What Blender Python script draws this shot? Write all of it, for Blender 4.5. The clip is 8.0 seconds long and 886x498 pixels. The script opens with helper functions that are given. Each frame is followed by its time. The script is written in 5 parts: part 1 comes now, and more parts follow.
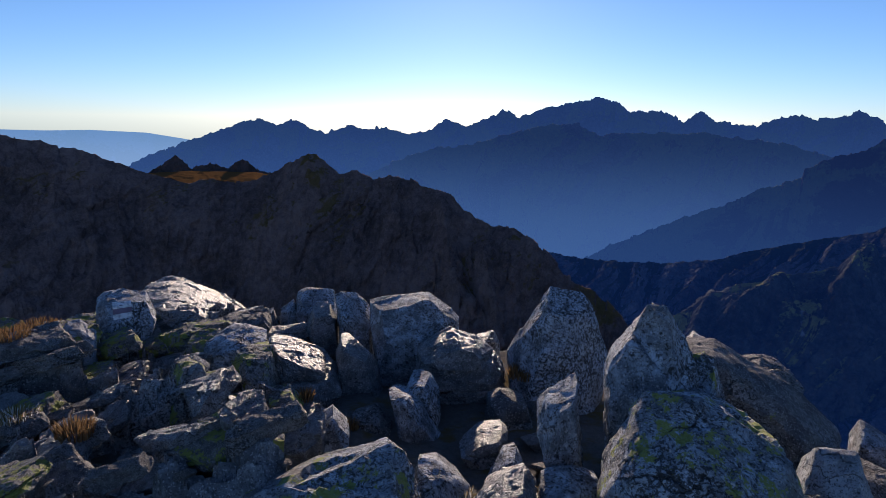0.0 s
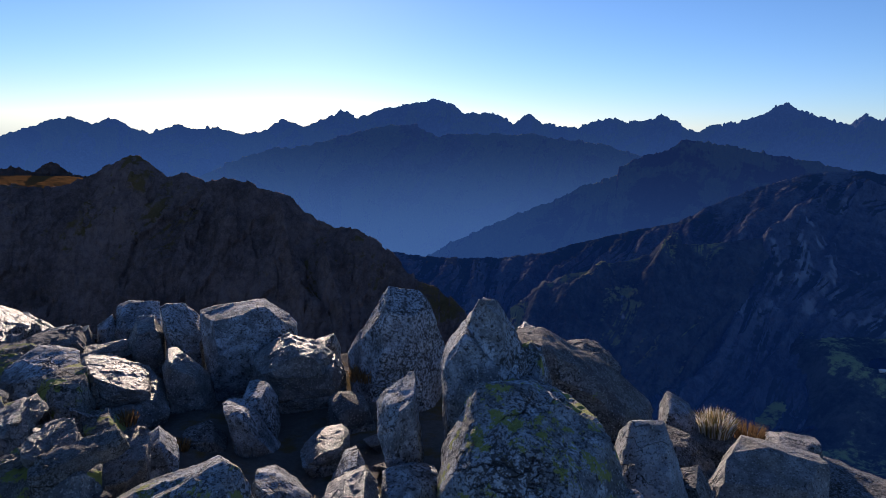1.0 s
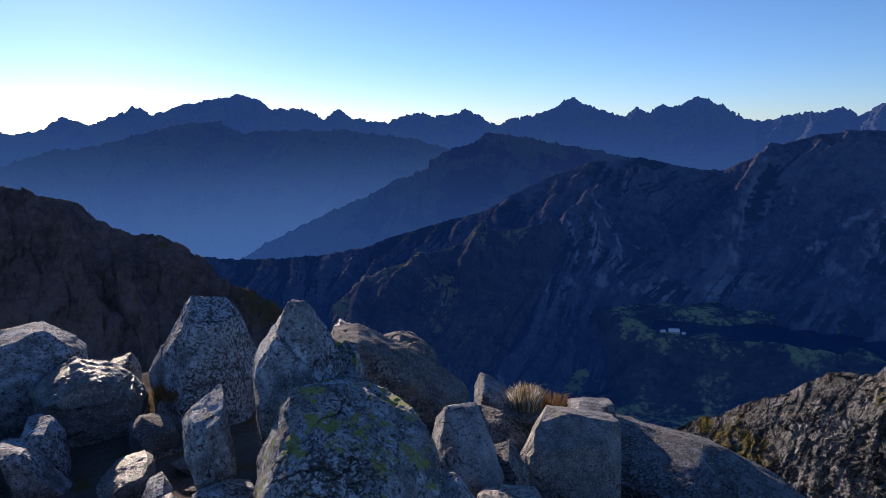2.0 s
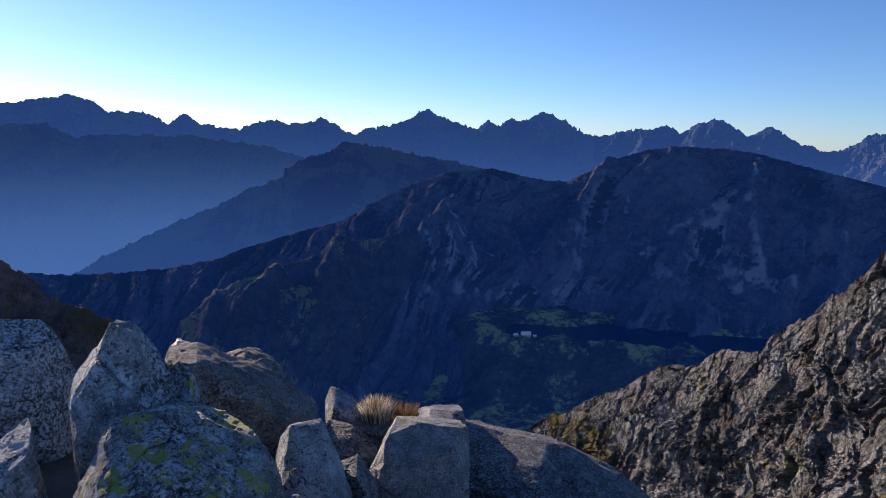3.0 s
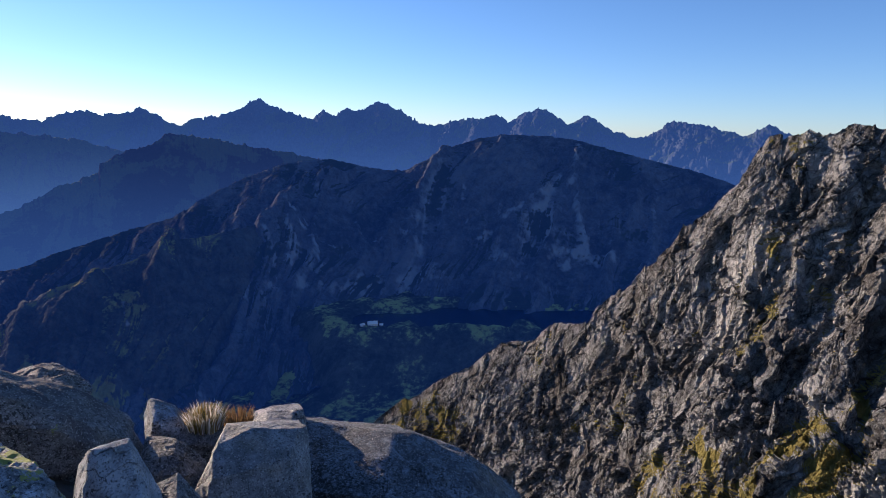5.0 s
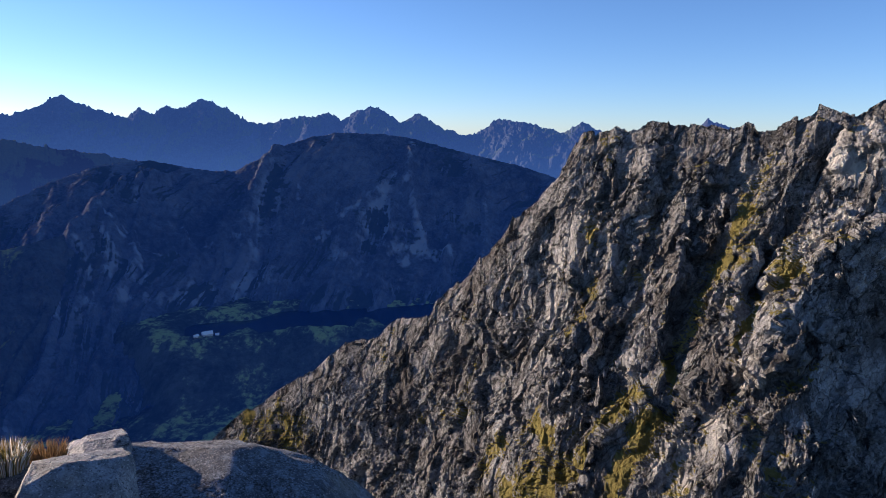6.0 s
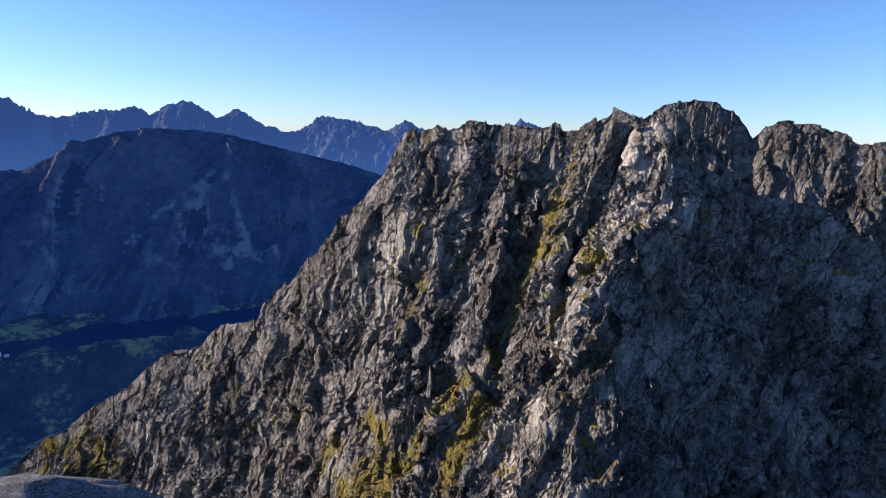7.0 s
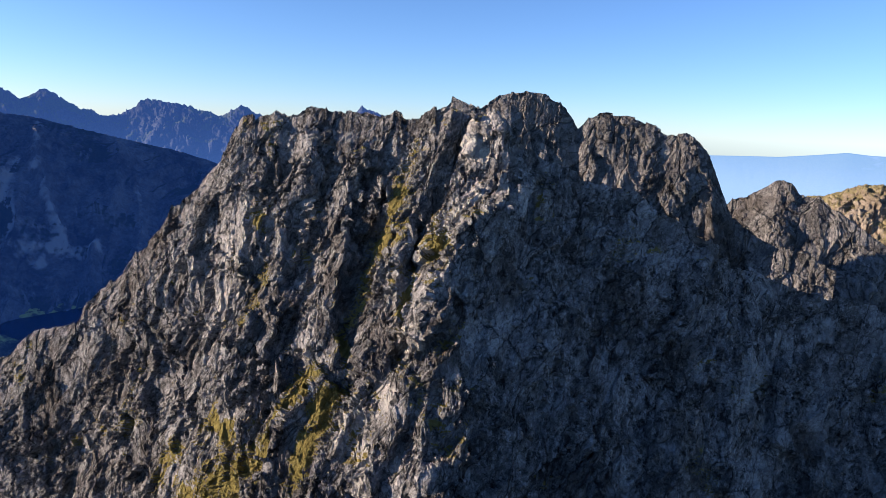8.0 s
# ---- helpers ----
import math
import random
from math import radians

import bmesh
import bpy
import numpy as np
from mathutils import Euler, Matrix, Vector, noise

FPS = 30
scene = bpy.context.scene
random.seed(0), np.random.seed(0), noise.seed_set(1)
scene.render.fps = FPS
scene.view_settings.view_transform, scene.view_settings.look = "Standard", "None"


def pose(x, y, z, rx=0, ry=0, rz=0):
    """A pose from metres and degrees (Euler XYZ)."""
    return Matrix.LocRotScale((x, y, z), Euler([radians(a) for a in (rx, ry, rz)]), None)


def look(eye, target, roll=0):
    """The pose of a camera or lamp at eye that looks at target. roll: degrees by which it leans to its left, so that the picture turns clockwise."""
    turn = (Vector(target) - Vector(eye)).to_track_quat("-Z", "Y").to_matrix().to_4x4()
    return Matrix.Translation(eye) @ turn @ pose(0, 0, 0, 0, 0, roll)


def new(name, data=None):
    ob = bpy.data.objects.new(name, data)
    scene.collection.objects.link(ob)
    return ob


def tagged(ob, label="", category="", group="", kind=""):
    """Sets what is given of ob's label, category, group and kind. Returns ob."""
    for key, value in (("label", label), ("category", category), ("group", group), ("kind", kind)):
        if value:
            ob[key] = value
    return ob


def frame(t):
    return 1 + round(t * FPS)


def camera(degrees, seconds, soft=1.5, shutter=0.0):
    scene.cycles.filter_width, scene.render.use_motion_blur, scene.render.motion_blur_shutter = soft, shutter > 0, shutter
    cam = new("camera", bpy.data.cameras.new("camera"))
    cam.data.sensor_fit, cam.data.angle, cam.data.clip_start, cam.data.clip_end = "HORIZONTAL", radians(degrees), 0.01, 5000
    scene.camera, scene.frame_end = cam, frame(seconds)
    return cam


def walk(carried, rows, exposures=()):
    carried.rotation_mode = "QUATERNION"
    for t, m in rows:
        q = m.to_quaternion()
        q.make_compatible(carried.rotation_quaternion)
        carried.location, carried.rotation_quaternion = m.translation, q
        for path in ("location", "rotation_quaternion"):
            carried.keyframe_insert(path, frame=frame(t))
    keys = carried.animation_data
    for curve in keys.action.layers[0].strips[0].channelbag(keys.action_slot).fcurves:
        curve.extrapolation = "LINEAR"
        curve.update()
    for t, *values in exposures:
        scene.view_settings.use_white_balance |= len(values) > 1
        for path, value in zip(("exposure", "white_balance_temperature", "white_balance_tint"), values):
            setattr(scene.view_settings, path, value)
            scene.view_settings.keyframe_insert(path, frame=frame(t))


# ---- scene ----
import mathutils.bvhtree

cam = camera(68.1, 8.0, soft=0.8)
PATH = [
    (0.0, pose(-0.000, 0.000, 0.000, 78.83, -0.80, 0.00)),
    (0.5, pose(0.034, 0.013, -0.001, 78.90, -0.51, -8.06)),
    (1.0, pose(0.044, 0.012, 0.001, 79.12, -1.23, -13.78)),
    (1.5, pose(0.068, 0.019, 0.001, 78.87, -0.64, -22.24)),
    (3.0, pose(0.168, 0.005, 0.008, 80.07, -1.92, -42.23)),
    (3.5, pose(0.199, -0.007, 0.008, 80.13, -2.39, -47.86)),
    (4.0, pose(0.232, -0.011, 0.003, 79.66, -1.88, -51.33)),
    (5.5, pose(0.396, 0.135, -0.085, 79.72, -1.31, -61.94)),
    (6.0, pose(0.419, 0.133, -0.088, 79.78, -1.12, -70.49)),
    (6.5, pose(0.441, 0.108, -0.096, 80.36, -1.45, -76.63)),
    (7.0, pose(0.441, 0.108, -0.096, 79.94, -1.71, -85.52)),
    (7.5, pose(0.441, 0.108, -0.096, 79.74, -1.24, -93.60)),
    (8.0, pose(0.441, 0.108, -0.096, 79.38, -2.50, -99.06)),
]
walk(cam, PATH, [(0.0, 0.90, 5250, 18), (1.5, 1.0, 5250, 18), (3.5, 1.33, 5250, 18), (5.5, 1.48, 5300, 18), (8.0, 1.73, 5350, 18)])

# ---- light: low morning sun ahead of the first view, clear mountain sky ----
SUN_AZ, SUN_EL = 2.0, 15.0
world = bpy.data.worlds.new("sky")
scene.world = world
world.use_nodes = True
wn = world.node_tree.nodes
sky = wn.new("ShaderNodeTexSky")
sky.sky_type = "NISHITA"
sky.sun_disc = False
sky.sun_elevation = radians(SUN_EL)
sky.sun_rotation = radians(SUN_AZ)
sky.altitude = 2200
sky.air_density = 1.0
sky.dust_density = 0.35
sky.ozone_density = 3.0
wn["Background"].inputs["Strength"].default_value = 0.05
world.node_tree.links.new(sky.outputs[0], wn["Background"].inputs["Color"])
sun = new("sun", bpy.data.lights.new("sun", "SUN"))
sun.data.energy = 3.5
sun.data.angle = radians(0.53)
sun.data.color = (1.0, 0.72, 0.43)
sa, se = radians(SUN_AZ), radians(SUN_EL)
sun.matrix_world = look((0, 0, 0), (-math.sin(sa) * math.cos(se), -math.cos(sa) * math.cos(se), -math.sin(se)))
sun.location = (0, 0, 60)


# ---- noise on arrays ----
def hash01(ix, iy, iz, seed):
    x, y, z = (np.asarray(k).astype(np.int64).astype(np.uint32) if np.asarray(k).dtype != np.uint32 else k for k in (ix, iy, iz))
    h = x * np.uint32(374761393) + y * np.uint32(668265263) + z * np.uint32(2147483647) + np.uint32(seed * 974634773 & 0xFFFFFFFF)
    h = (h ^ (h >> np.uint32(13))) * np.uint32(1274126177)
    h = (h ^ (h >> np.uint32(16))) * np.uint32(2246822519)
    return ((h ^ (h >> np.uint32(15))) & np.uint32(0xFFFFFF)) / np.float32(0xFFFFFF)


def vnoise(p, seed=0):
    """Smooth value noise in -1..1 at the rows of p."""
    i = np.floor(p)
    f = p - i
    u = f * f * f * (f * (f * 6 - 15) + 10)
    x, y, z = (i[:, k].astype(np.int64).astype(np.uint32) for k in range(3))
    one = (np.uint32(0), np.uint32(1))
    out = 0
    for dx in (0, 1):
        wx = u[:, 0] if dx else 1 - u[:, 0]
        for dy in (0, 1):
            wy = u[:, 1] if dy else 1 - u[:, 1]
            for dz in (0, 1):
                wz = u[:, 2] if dz else 1 - u[:, 2]
                out = out + wx * wy * wz * hash01(x + one[dx], y + one[dy], z + one[dz], seed)
    return out * 2 - 1


def fbm(p, octaves=4, seed=0, gain=0.5):
    out, a, q = 0, 1.0, p
    for k in range(octaves):
        out = out + a * vnoise(q, seed + k * 17)
        q = q * 2.03 + 11.3
        a *= gain
    return out


def ridged(p, octaves=4, seed=0, gain=0.5):
    out, a, q = 0, 1.0, p
    for k in range(octaves):
        out = out + a * (1 - 2 * np.abs(vnoise(q, seed + k * 29)))
        q = q * 2.03 + 7.7
        a *= gain
    return out


def blocks(p, seed=0, tilt=0.9):
    """Broken rock: every cell is a tilted facet. Returns offsets of about -1..1."""
    p = p.astype(np.float32)
    i = np.floor(p)
    f = p - i
    i = i.astype(np.int64)
    best = np.full(len(p), 9.0, np.float32)
    pick = np.zeros((len(p), 3), np.int8)
    at = np.zeros((len(p), 3), np.float32)
    for dx in (-1, 0, 1):
        for dy in (-1, 0, 1):
            for dz in (-1, 0, 1):
                cx, cy, cz = (i[:, 0] + dx).astype(np.uint32), (i[:, 1] + dy).astype(np.uint32), (i[:, 2] + dz).astype(np.uint32)
                ox = f[:, 0] - dx - hash01(cx, cy, cz, seed)
                oy = f[:, 1] - dy - hash01(cx, cy, cz, seed + 1)
                oz = f[:, 2] - dz - hash01(cx, cy, cz, seed + 2)
                dd = ox * ox + oy * oy + oz * oz
                m = dd < best
                best[m] = dd[m]
                pick[m] = (dx, dy, dz)
                at[m] = np.stack([ox[m], oy[m], oz[m]], 1)
    cx, cy, cz = ((i[:, k] + pick[:, k]).astype(np.uint32) for k in range(3))
    lean_ = [hash01(cx, cy, cz, seed + 4 + k) * 2 - 1 for k in range(3)]
    return (hash01(cx, cy, cz, seed + 3) * 2 - 1) + tilt * (at[:, 0] * lean_[0] + at[:, 1] * lean_[1] + at[:, 2] * lean_[2])


# ---- materials ----
def material(name):
    m = bpy.data.materials.new(name)
    m.use_nodes = True
    nt = m.node_tree
    b = nt.nodes["Principled BSDF"]
    b.inputs["Roughness"].default_value = 0.85
    b.inputs["Specular IOR Level"].default_value = 0.3
    return m, nt, b


def node(nt, kind, **values):
    n = nt.nodes.new(kind)
    for k, v in values.items():
        n.inputs[k.replace("_", " ")].default_value = v
    return n


def mixer(nt, fac, a, b):
    n = nt.nodes.new("ShaderNodeMix")
    n.data_type = "RGBA"
    for sock, v in ((n.inputs[0], fac), (n.inputs[6], a), (n.inputs[7], b)):
        if isinstance(v, bpy.types.NodeSocket):
            nt.links.new(v, sock)
        elif isinstance(v, tuple):
            sock.default_value = (*v, 1)
        else:
            sock.default_value = v
    return n.outputs[2]


def ramp(nt, value, lo, hi, a=0.0, b=1.0):
    n = nt.nodes.new("ShaderNodeMapRange")
    n.interpolation_type = "SMOOTHSTEP"
    for k, v in ((1, lo), (2, hi), (3, a), (4, b)):
        n.inputs[k].default_value = v
    nt.links.new(value, n.inputs[0])
    return n.outputs[0]


def calc(nt, op, a, b):
    n = nt.nodes.new("ShaderNodeMath")
    n.operation = op
    for sock, v in zip(n.inputs, (a, b)):
        if isinstance(v, bpy.types.NodeSocket):
            nt.links.new(v, sock)
        else:
            sock.default_value = v
    return n.outputs[0]


def grain(nt, vec, scale, detail=6.0, rough=0.6, out=0):
    n = node(nt, "ShaderNodeTexNoise", Scale=scale, Detail=detail, Roughness=rough)
    nt.links.new(vec, n.inputs["Vector"])
    return n.outputs[out]


def bump(nt, bsdf, height, strength, distance):
    n = node(nt, "ShaderNodeBump", Strength=strength, Distance=distance)
    nt.links.new(height, n.inputs["Height"])
    nt.links.new(n.outputs[0], bsdf.inputs["Normal"])


def rock_face(name, size, light, dark, grass, grass_lo, grass_hi, glow=None, relief=1.0, turfed=True, scree=None, cracks=False):
    """A mountain side. size: metres of its main blocks; grass keeps to the ledges and hollows that the mesh marks as
    turf; glow: haze painted as emission.
    """
    m, nt, b = material(name)
    geo = nt.nodes.new("ShaderNodeNewGeometry")
    pos = geo.outputs["Position"]
    big = grain(nt, pos, 0.25 / size, 5)
    mid = grain(nt, pos, 1.6 / size, 8, 0.7)
    fine = grain(nt, pos, 7.0 / size, 6, 0.7)
    tone = calc(nt, "ADD", calc(nt, "MULTIPLY", big, 0.45), calc(nt, "ADD", calc(nt, "MULTIPLY", mid, 0.4), calc(nt, "MULTIPLY", fine, 0.25)))
    col = mixer(nt, ramp(nt, tone, 0.42, 0.68), dark, light)
    lines = None
    if cracks:
        warp = node(nt, "ShaderNodeTexNoise", Scale=0.5 / size, Detail=3.0)
        nt.links.new(pos, warp.inputs["Vector"])
        wv = nt.nodes.new("ShaderNodeVectorMath")
        wv.operation = "MULTIPLY_ADD"
        nt.links.new(warp.outputs["Color"], wv.inputs[0])
        wv.inputs[1].default_value = (size * 1.6,) * 3
        nt.links.new(pos, wv.inputs[2])
        squash = nt.nodes.new("ShaderNodeMapping")
        squash.vector_type = "TEXTURE"
        squash.inputs["Rotation"].default_value = (radians(34), radians(24), 0)
        squash.inputs["Scale"].default_value = (1.0, 1.0, 2.4)
        nt.links.new(wv.outputs[0], squash.inputs["Vector"])
        for scale, width, dark_by in ((0.32 / size, 0.03, 0.6), (1.1 / size, 0.05, 0.4), (3.6 / size, 0.07, 0.35)):
            cell = node(nt, "ShaderNodeTexVoronoi", Scale=scale)
            cell.feature = "F1"
            edge = node(nt, "ShaderNodeTexVoronoi", Scale=scale)
            edge.feature = "DISTANCE_TO_EDGE"
            nt.links.new(squash.outputs[0], cell.inputs["Vector"])
            nt.links.new(squash.outputs[0], edge.inputs["Vector"])
            tint = nt.nodes.new("ShaderNodeSeparateColor")
            nt.links.new(cell.outputs["Color"], tint.inputs[0])
            col = mixer(nt, ramp(nt, tint.outputs[0], 0.3, 1.0, 0.0, 0.30), col, tuple(c * 0.6 for c in dark))
            col = mixer(nt, ramp(nt, tint.outputs[1], 0.72, 1.0, 0.0, 0.40), col, tuple(min(1, c * 1.1) for c in light))
            gap = ramp(nt, edge.outputs["Distance"], 0.0, width, dark_by, 0.0)
            col = mixer(nt, gap, col, tuple(c * 0.25 for c in dark))
            step = calc(nt, "SUBTRACT", calc(nt, "MULTIPLY", tint.outputs[2], 0.8), calc(nt, "MULTIPLY", gap, 1.2))
            lines = step if lines is None else calc(nt, "ADD", lines, calc(nt, "MULTIPLY", step, 0.5))
        col = mixer(nt, ramp(nt, grain(nt, pos, 0.13 / size, 5, 0.6), 0.50, 0.64, 0.0, 0.55), col, (0.075, 0.066, 0.056))
        col = mixer(nt, ramp(nt, grain(nt, pos, 0.75 / size, 7, 0.75), 0.54, 0.62, 0.0, 0.8), col, tuple(c * 0.28 for c in dark))
        col = mixer(nt, ramp(nt, grain(nt, pos, 0.21 / size, 5, 0.6), 0.56, 0.68, 0.0, 0.5), col, tuple(c * 1.05 for c in light))
    sep = nt.nodes.new("ShaderNodeSeparateXYZ")
    nt.links.new(geo.outputs["Normal"], sep.inputs[0])
    hollow = nt.nodes.new("ShaderNodeAttribute")
    hollow.attribute_name = "turf"
    level = calc(nt, "ADD", calc(nt, "MULTIPLY", sep.outputs["Z"], 0.45), hollow.outputs["Fac"]) if turfed else sep.outputs["Z"]
    if scree:
        fans = nt.nodes.new("ShaderNodeAttribute")
        fans.attribute_name = "scree"
        col = mixer(nt, ramp(nt, calc(nt, "ADD", fans.outputs["Fac"], calc(nt, "MULTIPLY", calc(nt, "SUBTRACT", mid, 0.5), 0.8)), 0.2, 0.72), col, scree)
    where = calc(nt, "ADD", level, calc(nt, "MULTIPLY", calc(nt, "SUBTRACT", mid, 0.5), 0.7))
    where = calc(nt, "ADD", where, calc(nt, "MULTIPLY", calc(nt, "SUBTRACT", big, 0.5), 0.8))
    turf = mixer(nt, fine, tuple(c * 0.6 for c in grass), tuple(min(1, c * 1.5) for c in grass))
    col = mixer(nt, ramp(nt, where, grass_lo, grass_hi), col, turf)
    nt.links.new(col, b.inputs["Base Color"])
    height = calc(nt, "ADD", calc(nt, "MULTIPLY", mid, 1.0), calc(nt, "MULTIPLY", fine, 0.35))
    if lines is not None:
        height = calc(nt, "ADD", height, lines)
    bump(nt, b, height, 0.9, size * 0.35 * relief)
    b.inputs["Specular IOR Level"].default_value = 0.0
    # even emission that paints the haze in front of the slope
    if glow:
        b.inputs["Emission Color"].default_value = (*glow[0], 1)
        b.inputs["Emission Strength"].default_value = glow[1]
    return m


def haze_glow_face(name, size, light, dark, air, low, top, bottom):
    """A far range seen through kilometres of air: the haze is painted as emission that grows towards the valley mist.
    """
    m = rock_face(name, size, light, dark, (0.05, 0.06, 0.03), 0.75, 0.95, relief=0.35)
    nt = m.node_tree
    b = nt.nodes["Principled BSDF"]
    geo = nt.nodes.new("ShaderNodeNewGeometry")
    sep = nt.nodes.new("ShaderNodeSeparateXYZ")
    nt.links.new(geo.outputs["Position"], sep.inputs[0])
    # haze colour by height, put into the emission
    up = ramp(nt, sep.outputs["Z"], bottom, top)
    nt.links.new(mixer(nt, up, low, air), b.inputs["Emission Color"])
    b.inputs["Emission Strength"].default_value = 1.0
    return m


def ground_face(name, size, light, dark, grass, lo, hi):
    """Valley turf and rock far below with haze painted as emission, trodden grit and soil on the summit itself."""
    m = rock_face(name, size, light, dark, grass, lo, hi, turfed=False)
    nt = m.node_tree
    b = nt.nodes["Principled BSDF"]
    geo = nt.nodes.new("ShaderNodeNewGeometry")
    pos = geo.outputs["Position"]
    length = nt.nodes.new("ShaderNodeVectorMath")
    length.operation = "LENGTH"
    nt.links.new(pos, length.inputs[0])
    grit = grain(nt, pos, 30, 8, 0.75)
    lumps = grain(nt, pos, 5, 5)
    near = mixer(nt, grit, (0.06, 0.055, 0.05), (0.24, 0.225, 0.21))
    near = mixer(nt, ramp(nt, lumps, 0.5, 0.65), near, (0.15, 0.115, 0.055))
    valley = b.inputs["Base Color"].links[0].from_socket
    nt.links.new(mixer(nt, ramp(nt, length.outputs["Value"], 14, 40), near, valley), b.inputs["Base Color"])
    slope = b.inputs["Normal"].links[0].from_node
    far_h = slope.inputs["Height"].links[0].from_socket
    small = node(nt, "ShaderNodeBump", Strength=0.9, Distance=0.03)
    nt.links.new(calc(nt, "ADD", grit, lumps), small.inputs["Height"])
    pick = nt.nodes.new("ShaderNodeMix")
    pick.data_type = "VECTOR"
    nt.links.new(ramp(nt, length.outputs["Value"], 14, 40), pick.inputs[0])
    nt.links.new(small.outputs[0], pick.inputs[4])
    nt.links.new(slope.outputs[0], pick.inputs[5])
    nt.links.new(pick.outputs[1], b.inputs["Normal"])
    # distance haze painted as blue emission, from 500 m to full at 1500 m
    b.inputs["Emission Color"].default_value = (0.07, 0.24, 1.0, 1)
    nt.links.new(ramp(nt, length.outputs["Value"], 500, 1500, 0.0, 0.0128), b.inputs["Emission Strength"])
    return m


def granite(name, light, dark, lichen=0.0, black=0.25, stain=(0.30, 0.25, 0.17), stained=0.3, gloss=0.62):
    """Weathered granite: crystals, dark crust spots, map lichen and brown stain."""
    m, nt, b = material(name)
    tc = nt.nodes.new("ShaderNodeTexCoord")
    info = nt.nodes.new("ShaderNodeObjectInfo")
    add = nt.nodes.new("ShaderNodeVectorMath")
    add.operation = "MULTIPLY_ADD"
    nt.links.new(info.outputs["Random"], add.inputs[0])
    add.inputs[1].default_value = (37, 53, 71)
    nt.links.new(tc.outputs["Object"], add.inputs[2])
    vec = add.outputs[0]
    broad = grain(nt, vec, 2.2, 6)
    mid = grain(nt, vec, 11, 7, 0.65)
    fine = grain(nt, vec, 70, 4, 0.7)
    crystal = node(nt, "ShaderNodeTexVoronoi", Scale=160.0)
    nt.links.new(vec, crystal.inputs["Vector"])
    tone = calc(nt, "ADD", calc(nt, "MULTIPLY", broad, 0.5), calc(nt, "MULTIPLY", mid, 0.5))
    col = mixer(nt, ramp(nt, tone, 0.40, 0.60), dark, light)
    sepc = nt.nodes.new("ShaderNodeSeparateColor")
    nt.links.new(crystal.outputs["Color"], sepc.inputs[0])
    col = mixer(nt, ramp(nt, sepc.outputs[0], 0.70, 0.95, 0.0, 0.55), col, tuple(c * 0.35 for c in dark))
    col = mixer(nt, ramp(nt, sepc.outputs[1], 0.80, 1.0, 0.0, 0.4), col, (0.62, 0.60, 0.56))
    col = mixer(nt, ramp(nt, grain(nt, vec, 3.1, 5), 0.52, 0.70, 0.0, stained), col, stain)
    # black crust lichen: irregular spots of some centimetres
    crust = calc(nt, "ADD", calc(nt, "MULTIPLY", grain(nt, vec, 62, 5, 0.75), 0.7), calc(nt, "MULTIPLY", broad, 0.35))
    col = mixer(nt, ramp(nt, crust, 0.66 - 0.22 * black, 0.70 - 0.22 * black, 0.0, 0.85), col, (0.022, 0.022, 0.022))
    if black > 0.5:
        col = mixer(nt, ramp(nt, grain(nt, vec, 12.0, 6, 0.7), 0.55, 0.66, 0.0, 0.7 if lichen > 0.5 else 0.4), col, tuple(min(1, c * 1.6) for c in light))
        col = mixer(nt, ramp(nt, grain(nt, vec, 27, 5, 0.65), 0.60, 0.65, 0.0, 0.8), col, (0.02, 0.02, 0.02))
    if lichen:
        lv = calc(nt, "ADD", calc(nt, "MULTIPLY", grain(nt, vec, 6.5, 6, 0.7), 0.8), calc(nt, "MULTIPLY", fine, 0.16))
        mask = ramp(nt, lv, 0.70 - 0.26 * lichen, 0.735 - 0.26 * lichen, 0.0, 0.92)
        yellow = mixer(nt, fine, (0.11, 0.135, 0.02), (0.31, 0.34, 0.08))
        col = mixer(nt, mask, col, yellow)
    wob = nt.nodes.new("ShaderNodeVectorMath")
    wob.operation = "MULTIPLY_ADD"
    nt.links.new(grain(nt, vec, 3.0, 4, 0.6, 1), wob.inputs[0])
    wob.inputs[1].default_value = (0.5, 0.5, 0.5)
    nt.links.new(vec, wob.inputs[2])
    long_ = nt.nodes.new("ShaderNodeMapping")
    long_.inputs["Rotation"].default_value = (0.5, 0.35, 0.2)
    long_.inputs["Scale"].default_value = (0.7, 1.0, 2.0)
    nt.links.new(wob.outputs[0], long_.inputs["Vector"])
    split = node(nt, "ShaderNodeTexVoronoi", Scale=2.6)
    split.feature = "DISTANCE_TO_EDGE"
    nt.links.new(long_.outputs[0], split.inputs["Vector"])
    gap = ramp(nt, split.outputs["Distance"], 0.0, 0.022, 1.0, 0.0)
    some = calc(nt, "MULTIPLY", gap, ramp(nt, broad, 0.45, 0.6))
    col = mixer(nt, calc(nt, "MULTIPLY", some, 0.7), col, (0.02, 0.02, 0.02))
    nt.links.new(col, b.inputs["Base Color"])
    b.inputs["Roughness"].default_value = gloss
    h = calc(nt, "ADD", calc(nt, "MULTIPLY", mid, 1.0), calc(nt, "MULTIPLY", fine, 0.35))
    h = calc(nt, "ADD", h, calc(nt, "MULTIPLY", grain(nt, vec, 4.5, 5, 0.65), 0.7))
    h = calc(nt, "SUBTRACT", h, calc(nt, "MULTIPLY", some, 0.9))
    bump(nt, b, h, 0.9, 0.026)
    b.inputs["Specular IOR Level"].default_value = 0.3
    return m


